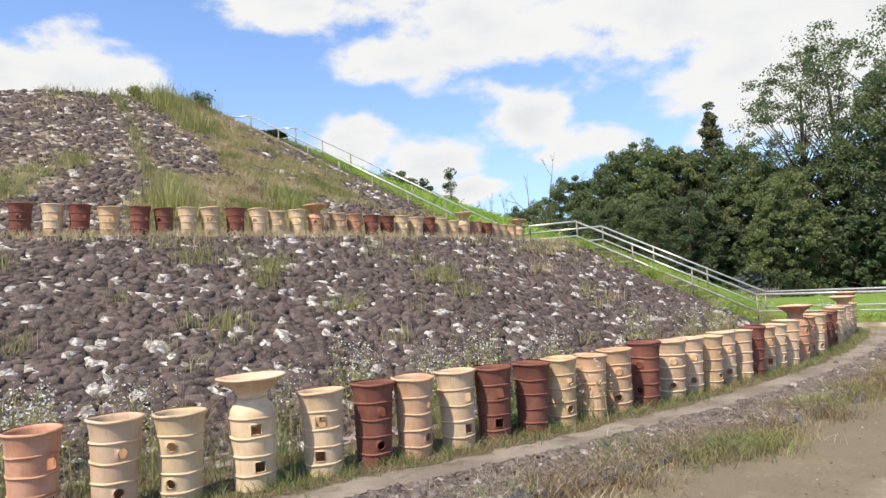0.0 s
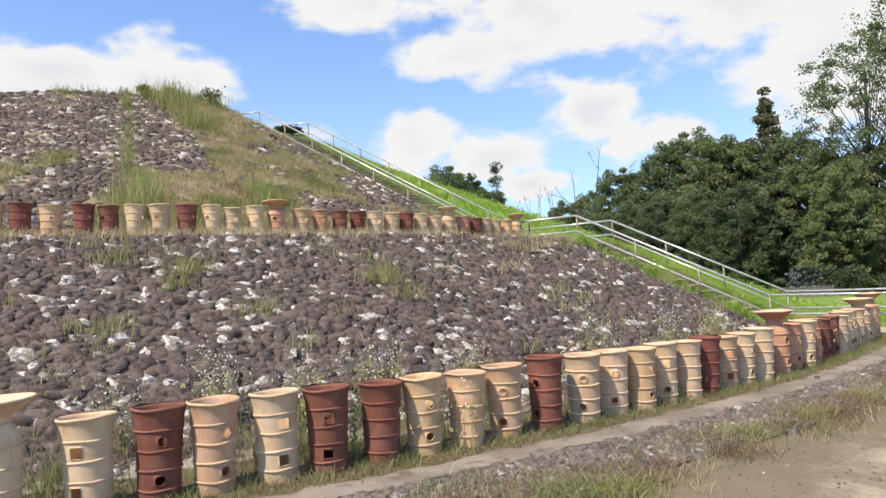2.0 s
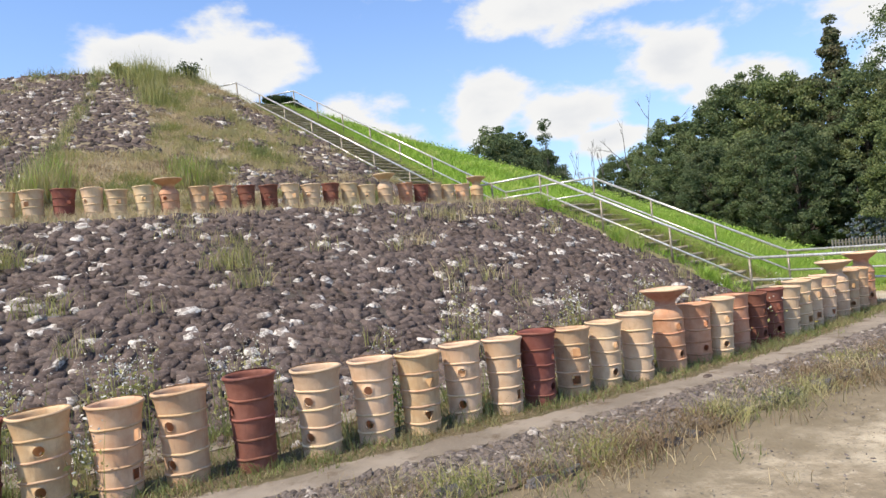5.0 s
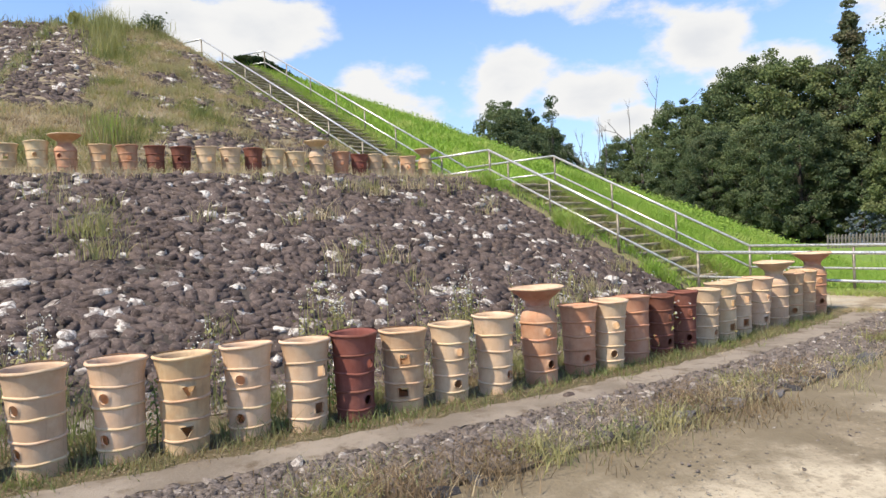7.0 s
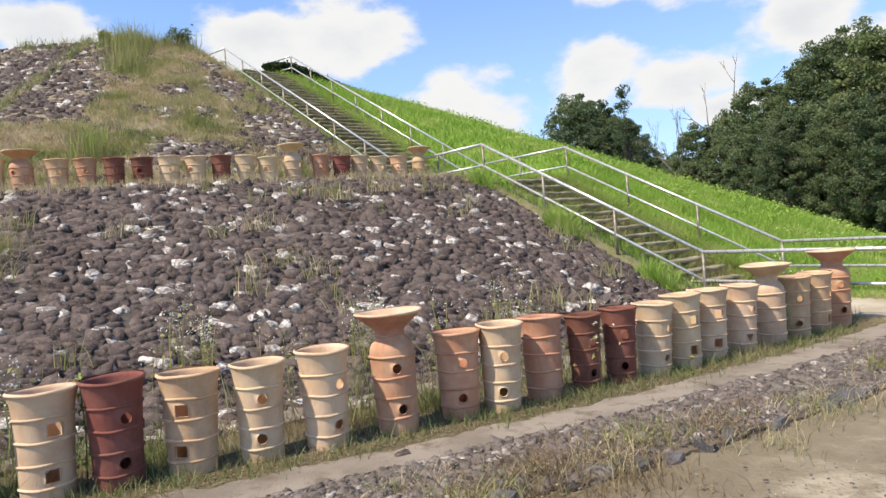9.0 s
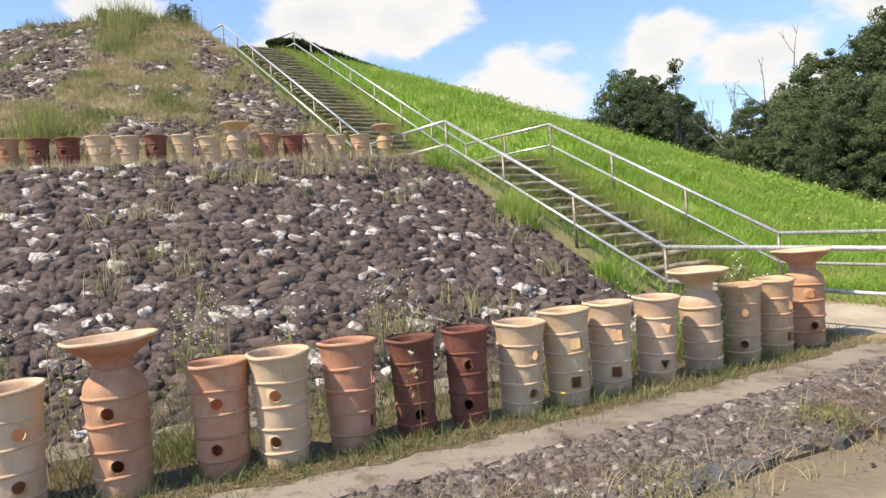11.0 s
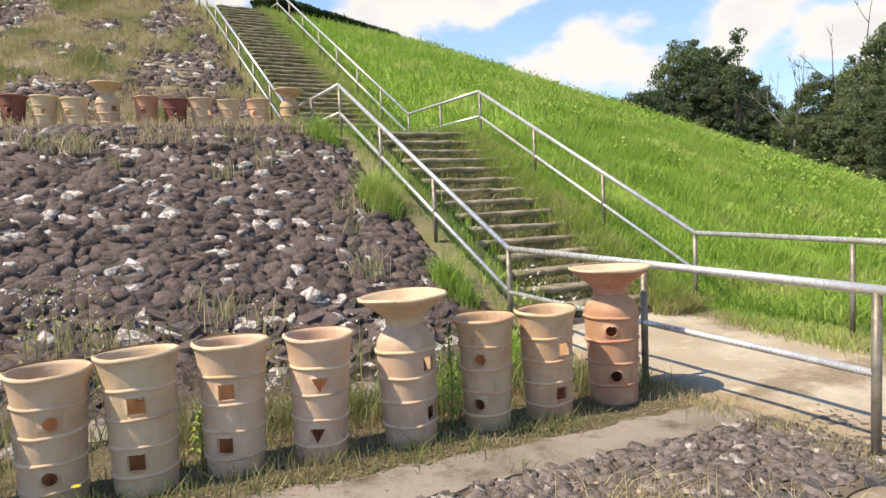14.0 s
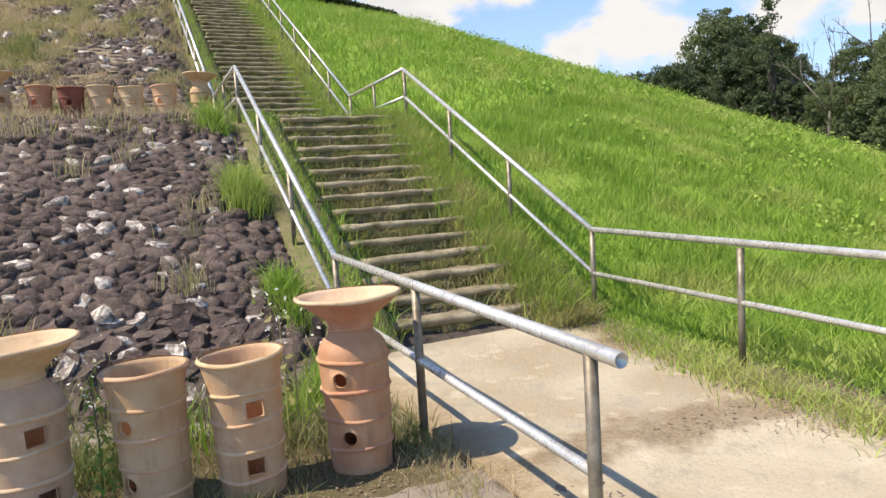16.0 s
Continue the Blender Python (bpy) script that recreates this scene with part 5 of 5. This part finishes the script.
def build_verge_weeds():
    rs = np.random.RandomState(31)
    n = 2600
    ph = rs.uniform(-20, 14.3, n)
    r = ROW_R + np.where(rs.rand(n) < 0.55, rs.normal(0.24, 0.10, n), rs.normal(-0.35, 0.35, n))
    a = np.radians(ph)
    q = np.stack([CX + r * np.sin(a), CY - r * np.cos(a), np.zeros(n)], -1)
    pick = rs.rand(n)
    v, f = tufts(q[pick < 0.12], 9, 0.11, 0.008, 0.07, rs, 0.7)
    stuff("verge_grass", v, f, STRAW, "dry yellow grass round the feet of the jars")
    v, f = tufts(q[(pick > 0.25) & (pick < 0.55)], 9, 0.10, 0.008, 0.08, rs, 0.9)
    stuff("verge_grass", v, f, RUSSET, "brown withered grass round the feet of the jars")
    v, f = tufts(q[pick > 0.6], 10, 0.17, 0.010, 0.07, rs, 0.6)
    stuff("verge_weeds", v, f, WEED, "green weeds round the feet of the jars")
    # taller weeds behind the jars
    n = 170
    ph, r = rs.uniform(-20, 14, n), ROW_R - rs.uniform(0.3, 1.8, n)
    a = np.radians(ph)
    q = np.stack([CX + r * np.sin(a), CY - r * np.cos(a), np.maximum(0, height(r, ph))], -1)
    v, f = tufts(q, 14, 0.5, 0.012, 0.12, rs, 0.4)
    stuff("tall_weeds", v, f, WEED, "tall green weeds behind the row of jars")
    # dry weeds and litter between the gutter and the jars
    n = 2600
    ph, r = rs.uniform(-18, 15.6, n), rs.uniform(32.5, ROW_R + 0.1, n)
    a = np.radians(ph)
    q = np.stack([CX + r * np.sin(a), CY - r * np.cos(a), np.full(n, 0.03)], -1)
    thin = np.array([noise.noise((p[0] * 1.3, p[1] * 1.3, 8.0)) for p in q])
    v, f = tufts(q[thin > -0.05], 7, 0.11, 0.008, 0.10, rs, 0.9)
    stuff("verge_straw", v, f, RUSSET, "short brown dry weeds behind the jars")
    v, f = tufts(q[thin > 0.22], 12, 0.24, 0.010, 0.09, rs, 0.6)
    stuff("verge_weeds", v, f, WEED, "green weeds behind the jars")
    n = 6000
    ph, r = rs.uniform(-18, 15.6, n), rs.uniform(32.35, ROW_R + 0.45, n)
    a = np.radians(ph)
    v, f = leaf_cards(np.stack([CX + r * np.sin(a), CY - r * np.cos(a), rs.uniform(0.022, 0.04, n)], -1), rs.uniform(0.004, 0.014, n), rs, 0.95)
    stuff("verge_litter", v, f, LITTER, "brown dry litter between the jars and the slope")
    # green bunches beside the jars nearest the steps
    for ph0, r0, m, t in ((14.9, 32.6, 260, 0.34), (14.5, 32.9, 160, 0.28), (13.1, 33.1, 150, 0.42), (12.6, 33.4, 120, 0.40), (15.1, 33.3, 120, 0.26), (11.6, 33.2, 90, 0.3)):
        p = spot(r0, ph0, 0.02)
        v, f = tufts(np.array([tuple(p)]), m, t, 0.012, 0.13, rs, 0.5)
        stuff("grass_bunch", v, f, MEADOW if m > 140 else WEED, "green grass bunch between the jars and the steps")
    # russet weeds on the gravel's outer edge
    n = 2300
    ph = rs.uniform(-19, 15.0, n)
    r = ROW_R + 1.72 + rs.normal(0, 0.24, n)
    a = np.radians(ph)
    x, y = CX + r * np.sin(a), CY - r * np.cos(a)
    k = np.array([noise.noise((u * 0.7, w * 0.7, 15.0)) for u, w in zip(x, y)]) > np.where(x > 14.8, 0.24, -0.06)
    v, f = tufts(np.stack([x, y, np.full(n, 0.0)], -1)[k], 12, 0.13, 0.008, 0.10, rs, 0.9)
    stuff("russet_weeds", v, f, RUSSET, "reddish-brown dry weeds along the gravel's outer edge")
    # white-flowering stalks
    pts, heads = [], []
    for ph0, r0, m in ((-18.2, 32.4, 60), (-16.4, 32.3, 60), (-14.9, 32.5, 46), (-12.2, 32.2, 30), (-10.3, 31.9, 54), (-8.6, 32.1, 40), (-6.6, 31.8, 50), (-4.4, 32.0, 36), (-1.6, 32.2, 12), (1.3, 31.6, 44), (2.9, 32.2, 14), (4.6, 31.8, 40), (6.2, 32.0, 14), (8.1, 31.8, 24), (10.8, 32.3, 10), (-17, 33.2, 40), (-9.5, 33.3, 16), (12.2, 33.0, 10), (6.6, 33.95, 10), (-6.9, 33.95, 14), (14.4, 33.3, 8)):
        m = m * 2 // 3 if ph0 < 0 or r0 > 33.5 else m // 2
        ph = ph0 + rs.normal(0, 0.30, m)
        r = r0 + rs.normal(0, 0.15, m)
        a = np.radians(ph)
        x, y = CX + r * np.sin(a), CY - r * np.cos(a)
        z = np.maximum(0, height(r, ph))
        t = rs.uniform(0.45, 0.95, m) * (0.75 if r0 > 33.5 else 1.0)
        pts.append(np.stack([x, y, z, t], -1))
    q = np.concatenate(pts)
    v, f = blades(q[:, 0], q[:, 1], q[:, 2], q[:, 3], np.full(len(q), 0.012), rs, 0.08)
    stuff("flower_stalks", v, f, OLIVE, "thin green stalks of white wildflowers", "wildflowers")
    m = 8
    h = np.repeat(q, m, 0)
    o = rs.normal(0, 0.05, (len(h), 3))
    c = h[:, :3] + o + np.stack([np.zeros(len(h)), np.zeros(len(h)), h[:, 3] * rs.uniform(0.75, 1.05, len(h))], -1)
    v, f = leaf_cards(c, rs.uniform(0.010, 0.021, len(c)), rs)
    stuff("flower_heads", v, f, FLOWER, "small white wildflower heads", "wildflowers")
    v, f = leaf_cards(h[:, :3] + o * 1.3 + np.stack([np.zeros(len(h)), np.zeros(len(h)), h[:, 3] * rs.uniform(0.15, 0.9, len(h))], -1), rs.uniform(0.018, 0.04, len(h)), rs)
    stuff("flower_leaves", v, f, OLIVE, "small green leaves of the wildflowers", "wildflowers")
    n = 240
    a, c = rs.uniform(-4.6, -0.2, n), rs.normal(-0.12, 0.09, n)
    q = np.stack([AX0.x + AX_S.x * a + AX_C.x * c, AX0.y + AX_S.y * a + AX_C.y * c, np.zeros(n)], -1)
    v, f = tufts(q, 9, 0.13, 0.006, 0.06, rs, 0.7)
    stuff("slab_edge_grass", v, f, STRAW, "dry grass along the edge of the walkway")
    v, f = tufts(q[::3], 9, 0.16, 0.007, 0.06, rs, 0.6)
    stuff("slab_edge_weeds", v, f, OLIVE, "green weeds along the edge of the walkway")
    n = 620
    a = rs.uniform(-5.2, 0.1, n)
    c = 2.62 + 0.13 * np.minimum(a, 0) + rs.normal(0.06, 0.13, n)
    q = np.stack([AX0.x + AX_S.x * a + AX_C.x * c, AX0.y + AX_S.y * a + AX_C.y * c, np.full(n, 0.03)], -1)
    v, f = tufts(q[::2], 12, 0.13, 0.009, 0.08, rs, 0.9)
    stuff("slab_fringe_grass", v, f, STRAW, "dry grass litter on the walkway's far edge")
    v, f = tufts(q[1::2], 12, 0.16, 0.011, 0.08, rs, 0.8)
    stuff("slab_fringe_weeds", v, f, MEADOW, "weeds on the walkway's far edge")
    n = 3600
    a, c = rs.uniform(-6, 0, n), rs.uniform(0.1, 3.0, n)
    k = np.array([noise.noise((p * 0.8, q * 0.8, 12.0)) for p, q in zip(a, c)]) + 0.45 * np.exp(-((a + 2.75) / 0.2) ** 2) + np.where(c > 2.15, 0.4, 0) > 0.36
    a, c = a[k], c[k]
    v, f = leaf_cards(np.stack([AX0.x + AX_S.x * a + AX_C.x * c, AX0.y + AX_S.y * a + AX_C.y * c, 0.048 + 0.07 * smooth01(a, -1.0, 0.0)], -1), rs.uniform(0.006, 0.020, len(a)), rs, 0.95)
    stuff("walkway_litter", v, f, LITTER, "dry grass cuttings on the walkway")
    # dry plants on the gravel and the earth beyond it
    n = 850
    ph = rs.uniform(-20, 15.5, n)
    r = ROW_R + 1.05 + rs.gamma(2.2, 0.28, n)
    a = np.radians(ph)
    x, y = CX + r * np.sin(a), CY - r * np.cos(a)
    k = np.array([noise.noise((u * 0.9, w * 0.9, 3)) for u, w in zip(x, y)]) + 0.55 * np.exp(-((r - ROW_R - 1.75) / 0.35) ** 2) + np.where(x < 11, 0.10, np.where(x < 14.5, -0.16, -0.34)) > 0.14
    q = np.stack([x, y, np.zeros(n)], -1)[k]
    half = rs.rand(len(q)) < 0.72
    v, f = tufts(q[half], 16, 0.13, 0.008, 0.10, rs, 0.9)
    stuff("dry_weeds", v, f, STRAW, "dry brown weeds along the gravel strip")
    v, f = tufts(q[~half], 18, 0.17, 0.009, 0.12, rs, 0.7)
    stuff("low_weeds", v, f, WEED, "low green weeds along the gravel strip")
    # leafy clumps, olive and brown, rooted along the gravel's outer edge
    for x, y, n, t, mat, text in CLUMPS:
        v, f = tufts(np.array([(x, y, 0.0)]), n * 2 // 3, t * 0.9, 0.009, 0.15, rs, 0.75)
        stuff("weed_clump", v, f, mat, text)
        n = n // 4
        q = np.stack([rs.normal(x, 0.15, n), rs.normal(y, 0.13, n), rs.uniform(0.02, t * 0.6, n)], -1)
        v, f = leaf_cards(q, rs.uniform(0.008, 0.020, n), rs)
        stuff("weed_clump_leaves", v, f, mat, text)
    # flattened dry litter over the verge and the path edge
    n = 5200
    ph, r = rs.uniform(-20, 15.2, n), ROW_R + np.where(rs.rand(n) < 0.7, rs.normal(0.36, 0.10, n), rs.uniform(0.8, 2.2, n))
    a = np.radians(ph)
    v, f = leaf_cards(np.stack([CX + r * np.sin(a), CY - r * np.cos(a), rs.uniform(0.02, 0.035, n)], -1), rs.uniform(0.005, 0.016, n), rs, 0.93)
    stuff("dry_litter", v, f, LITTER, "dry grass litter along the path edge")


build_verge_weeds()


def build_dandelion(x, y):
    plant_ob = tagged(new("dandelion"), "single small yellow dandelion in the verge", "flower")
    plant_ob.location = (x, y, 0.0)
    part("stalk", mesh_of("stalk", *tube([(0, 0, -0.02), (0.01, 0, 0.1), (0.0, 0.0, 0.19)], 0.004, 5), WEED), plant_ob)
    vs, fs = [(0, 0, 0.2)], []
    for i in range(16):
        a, q = math.pi * i / 8, 0.020 if i % 2 else 0.027
        vs.append((q * math.cos(a), q * math.sin(a) - 0.004, 0.196 + 0.004 * (i % 2)))
        fs.append((0, 1 + i, 1 + (i + 1) % 16))
    part("flower_head", mesh_of("flower_head", vs, fs, YELLOW, False), plant_ob, "bright yellow flower head")


build_dandelion(16.12, 4.42)


def build_leafy_plant(x, y, tall, seed):
    """An upright stalk set with narrow drooping leaves."""
    rs = np.random.RandomState(seed)
    ob = tagged(new("leafy_plant"), "upright leafy green weed between two clay jars", "weed")
    ob.location = (x, y, 0.0)
    part("stalk", mesh_of("stalk", *tube([(0, 0, -0.03), (0.02, 0.01, tall * 0.5), (0.0, 0.03, tall)], [0.006, 0.005, 0.003], 6), WEED), ob)
    n = 46
    h = np.linspace(0.18, 1.0, n) * tall
    a = np.arange(n) * 2.4 + rs.normal(0, 0.3, n)
    size = 0.10 * (1.15 - h / tall * 0.6) * rs.uniform(0.8, 1.2, n)
    out = np.stack([np.cos(a), np.sin(a), np.zeros(n)], -1)
    side = np.stack([-np.sin(a), np.cos(a), np.zeros(n)], -1) * (size * 0.16)[:, None]
    root = np.stack([np.full(n, 0.01), np.full(n, 0.015), h], -1)
    mid = root + out * (size * 0.55)[:, None] + np.array([0, 0, 0.02])
    tip = root + out * size[:, None] - np.array([0, 0, 0.02])
    v = np.stack([root, mid + side, tip, mid - side], 1).reshape(-1, 3)
    part("foliage", big_mesh("foliage", v, np.arange(n)[:, None] * 4 + np.array([[0, 1, 2, 3]]), MEADOW), ob)


for k, (x, y, tall) in enumerate(((18.19, 5.16, 0.72), (10.72, 4.42, 0.80), (9.32, 4.46, 0.55), (5.74, 4.80, 0.55), (16.6, 5.05, 0.34))):
    build_leafy_plant(x, y, tall, 80 + k)


# ---- stones: last ----
def stone_form(seed):
    """A flat-topped angular block of 21 triangles, about one across."""
    rs = np.random.RandomState(seed)
    k = 7
    out = rs.uniform(0.34, 0.66, k)
    ang = [2 * math.pi * (i + rs.uniform(-0.36, 0.36)) / k for i in range(k)]
    tilt = rs.normal(0, 0.34, 2)
    v = [(q * math.cos(a), q * math.sin(a) * 0.74, -0.24) for q, a in zip(out * 1.05, ang)]
    for q, a in zip(out * rs.uniform(0.84, 1.04, k), ang):
        x, y = q * math.cos(a), q * math.sin(a) * 0.74
        v.append((x, y, 0.09 + x * tilt[0] + y * tilt[1] + rs.uniform(-0.07, 0.07)))
    v.append((rs.normal(0, 0.14), rs.normal(0, 0.11), 0.12 + rs.uniform(-0.06, 0.07)))
    f = []
    for i in range(k):
        j = (i + 1) % k
        f += [(i, j, k + j), (i, k + j, k + i), (k + i, k + j, 2 * k)]
    return np.array(v), np.array(f)


FORMS = [stone_form(100 + i) for i in range(16)]


def joined_stones(name, x, y, z, size, normal, mat, label, rs, spin=None, tall=1.0):
    """Stones laid on a slope, joined into one mesh."""
    n = len(x)
    which = rs.randint(0, len(FORMS), n)
    va, fa = np.stack([f[0] for f in FORMS]), FORMS[0][1]
    v = va[which] * size[:, None, None] * np.array([1, 1, tall])
    v = v * rs.uniform(0.75, 1.35, (n, 1, 3))
    a = rs.normal(0, 0.5, n) if spin is None else rs.uniform(0, 6.28, n)
    nz = normal + rs.normal(0, 0.15, (n, 3))
    nz /= np.linalg.norm(nz, axis=1)[:, None]
    ux = np.stack([np.cos(a), np.sin(a), np.zeros(n)], -1)
    ux -= nz * (ux * nz).sum(1)[:, None]
    ux /= np.linalg.norm(ux, axis=1)[:, None]
    uy = np.cross(nz, ux)
    w = v[:, :, :1] * ux[:, None] + v[:, :, 1:2] * uy[:, None] + v[:, :, 2:] * nz[:, None]
    w += np.stack([x, y, z], -1)[:, None]
    m = va.shape[1]
    f = (np.arange(n)[:, None, None] * m + fa[None]).reshape(-1, 3)
    ob = new(name, big_mesh(name, w.reshape(-1, 3), f, mat, False))
    return tagged(ob, label, "stones", kind="stuff")


def slope_places(r0, r1, p0, p1, step, rs):
    """Rough courses of stones on the mound between two radii."""
    out = []
    row = 0
    r = r1
    while r > r0:
        d = step / math.radians(1) / r
        ph = np.arange(p0 + (row % 2) * d / 2, p1, d)
        out.append(np.stack([r + rs.normal(0, step * 0.16, len(ph)), ph + rs.normal(0, d * 0.18, len(ph))], -1))
        r -= step * 0.66
        row += 1
    q = np.concatenate(out)
    r, ph = q[:, 0], q[:, 1]
    a = np.radians(ph)
    x, y = CX + r * np.sin(a), CY - r * np.cos(a)
    nrm = np.stack([np.sin(a) * 0.47, -np.cos(a) * 0.47, np.full(len(a), 0.88)], -1)
    return x, y, height(r, ph), r, ph, nrm


def build_lower_stones():
    rs = np.random.RandomState(41)
    x, y, z, r, ph, nrm = slope_places(26.45, 32.40, -42, 18.2, 0.155, rs)
    a, c = clear_of_steps(x, y)
    k = c < -0.06 + 0.08 * np.sin(a * 3)
    x, y, z, r, ph, nrm = x[k], y[k], z[k], r[k], ph[k], nrm[k]
    single = (r > 30.6) & (x > 15.4) & (x < 18.6)
    idx = np.flatnonzero(single)[:300]
    rest = np.ones(len(x), bool)
    rest[idx] = False
    size = rs.uniform(0.15, 0.31, len(x)) * np.where(rs.rand(len(x)) < 0.04, 1.2, 1.0)
    joined_stones("laid_stones", x[rest], y[rest], z[rest] + 0.02, size[rest], nrm[rest], ROCK, "dark grey laid stones with pale lichen on the lower slope", rs, None, 0.62)
    meshes = [mesh_of("stone", v * 0.26, [tuple(t) for t in f.tolist()], ROCK_ONE, False) for v, f in FORMS]
    for i in idx:
        up = Vector(nrm[i]) + Vector(rs.normal(0, 0.14, 3))
        m = Matrix.Translation((x[i], y[i], z[i] + 0.02)) @ up.to_track_quat("Z", "Y").to_matrix().to_4x4() @ pose(0, 0, 0, 0, 0, rs.uniform(-40, 40))
        k = size[i] / 0.26
        part("stone", meshes[rs.randint(0, 10)], mound, "", m @ Matrix.Diagonal((k * 1.1, k * 1.1, k * 0.75, 1)))


def build_upper_stones():
    rs = np.random.RandomState(43)
    x, y, z, r, ph, nrm = slope_places(9.9, 24.1, -46, 17.0, 0.21, rs)
    a, c = clear_of_steps(x, y)
    k = (c < -0.5) & (stone_cover(r, ph) > rs.uniform(-0.22, 0.16, len(x)))
    joined_stones("laid_stones", x[k], y[k], z[k] + 0.01, rs.uniform(0.16, 0.34, k.sum()), nrm[k], ROCK, "dark laid stones with pale lichen on the upper slope", rs, None, 0.66)


def build_gravel():
    rs = np.random.RandomState(47)
    n = 19000
    ph, r = rs.uniform(-20, 16.6, n), ROW_R + rs.uniform(0.86, 1.78, n)
    a = np.radians(ph)
    x, y = CX + r * np.sin(a), CY - r * np.cos(a)
    joined_stones("gravel_strip", x, y, rs.uniform(0.002, 0.022, n), 0.03 + 0.095 * rs.rand(n) ** 2.0, np.tile([0, 0, 1.0], (n, 1)), PEBBLE, "grey broken stones of the gravel drain beside the concrete strip", rs, 1, 0.6)
    drain = tagged(new("stone_edging"), "row of dark rough edging stones along the gravel", "edging", kind="structure")
    meshes = [mesh_of("edging_stone", v * np.array([0.30, 0.24, 0.26]), [tuple(t) for t in f.tolist()], EDGE, False) for v, f in FORMS]
    ph = -12.0
    while ph < 15.4:
        ph += rs.uniform(0.30, 0.62)
        if rs.rand() < 0.25 and ph < 6:
            continue
        p = spot(ROW_R + 1.82 + rs.normal(0, 0.04), ph, 0.0)
        k = rs.uniform(0.6, 1.0)
        part("edging_stone", meshes[rs.randint(0, 10)], drain, "", pose(p.x, p.y, p.z, rs.uniform(-8, 8), rs.uniform(-8, 8), ph + rs.uniform(-15, 15)) @ Matrix.Diagonal((k, k, k * 0.8, 1)))


def build_loose_stones():
    rs = np.random.RandomState(53)
    n = 700
    ph = rs.uniform(-22, 15.4, n)
    r = 32.3 + rs.gamma(1.6, 0.22, n)
    a = np.radians(ph)
    x, y = CX + r * np.sin(a), CY - r * np.cos(a)
    joined_stones("loose_stones", x, y, np.maximum(0.02, height(r, ph)) + 0.01, rs.uniform(0.05, 0.20, n), np.tile([0, 0, 1.0], (n, 1)), ROCK, "loose dark stones fallen on the gutter at the slope's foot", rs, 1, 0.8)


def build_earth_litter():
    """Pebbles and bits of dry grass on the trodden earth."""
    rs = np.random.RandomState(59)
    n = 9000
    ph, r = rs.uniform(-18, 13.2, n), ROW_R + 1.85 + rs.gamma(1.5, 0.75, n)
    a = np.radians(ph)
    x, y = CX + r * np.sin(a), CY - r * np.cos(a)
    k = np.array([noise.noise((u * 1.1, w * 1.1, 31.0)) for u, w in zip(x, y)]) + rs.normal(0, 0.15, n) > -0.05
    x, y = x[k], y[k]
    m = len(x) // 3
    joined_stones("pebbles", x[:m], y[:m], np.full(m, 0.0), 0.008 + 0.022 * rs.rand(m) ** 3, np.tile([0, 0, 1.0], (m, 1)), PEBBLE, "small grey pebbles strewn on the trodden earth", rs, 1, 0.7)
    v, f = leaf_cards(np.stack([x[m:], y[m:], rs.uniform(0.012, 0.03, len(x) - m)], -1), rs.uniform(0.006, 0.022, len(x) - m), rs, 0.93, 0.3)
    stuff("earth_litter", v, f, LITTER, "bits of dry grass on the trodden earth")


build_lower_stones()
build_earth_litter()
build_loose_stones()
build_upper_stones()
build_gravel()
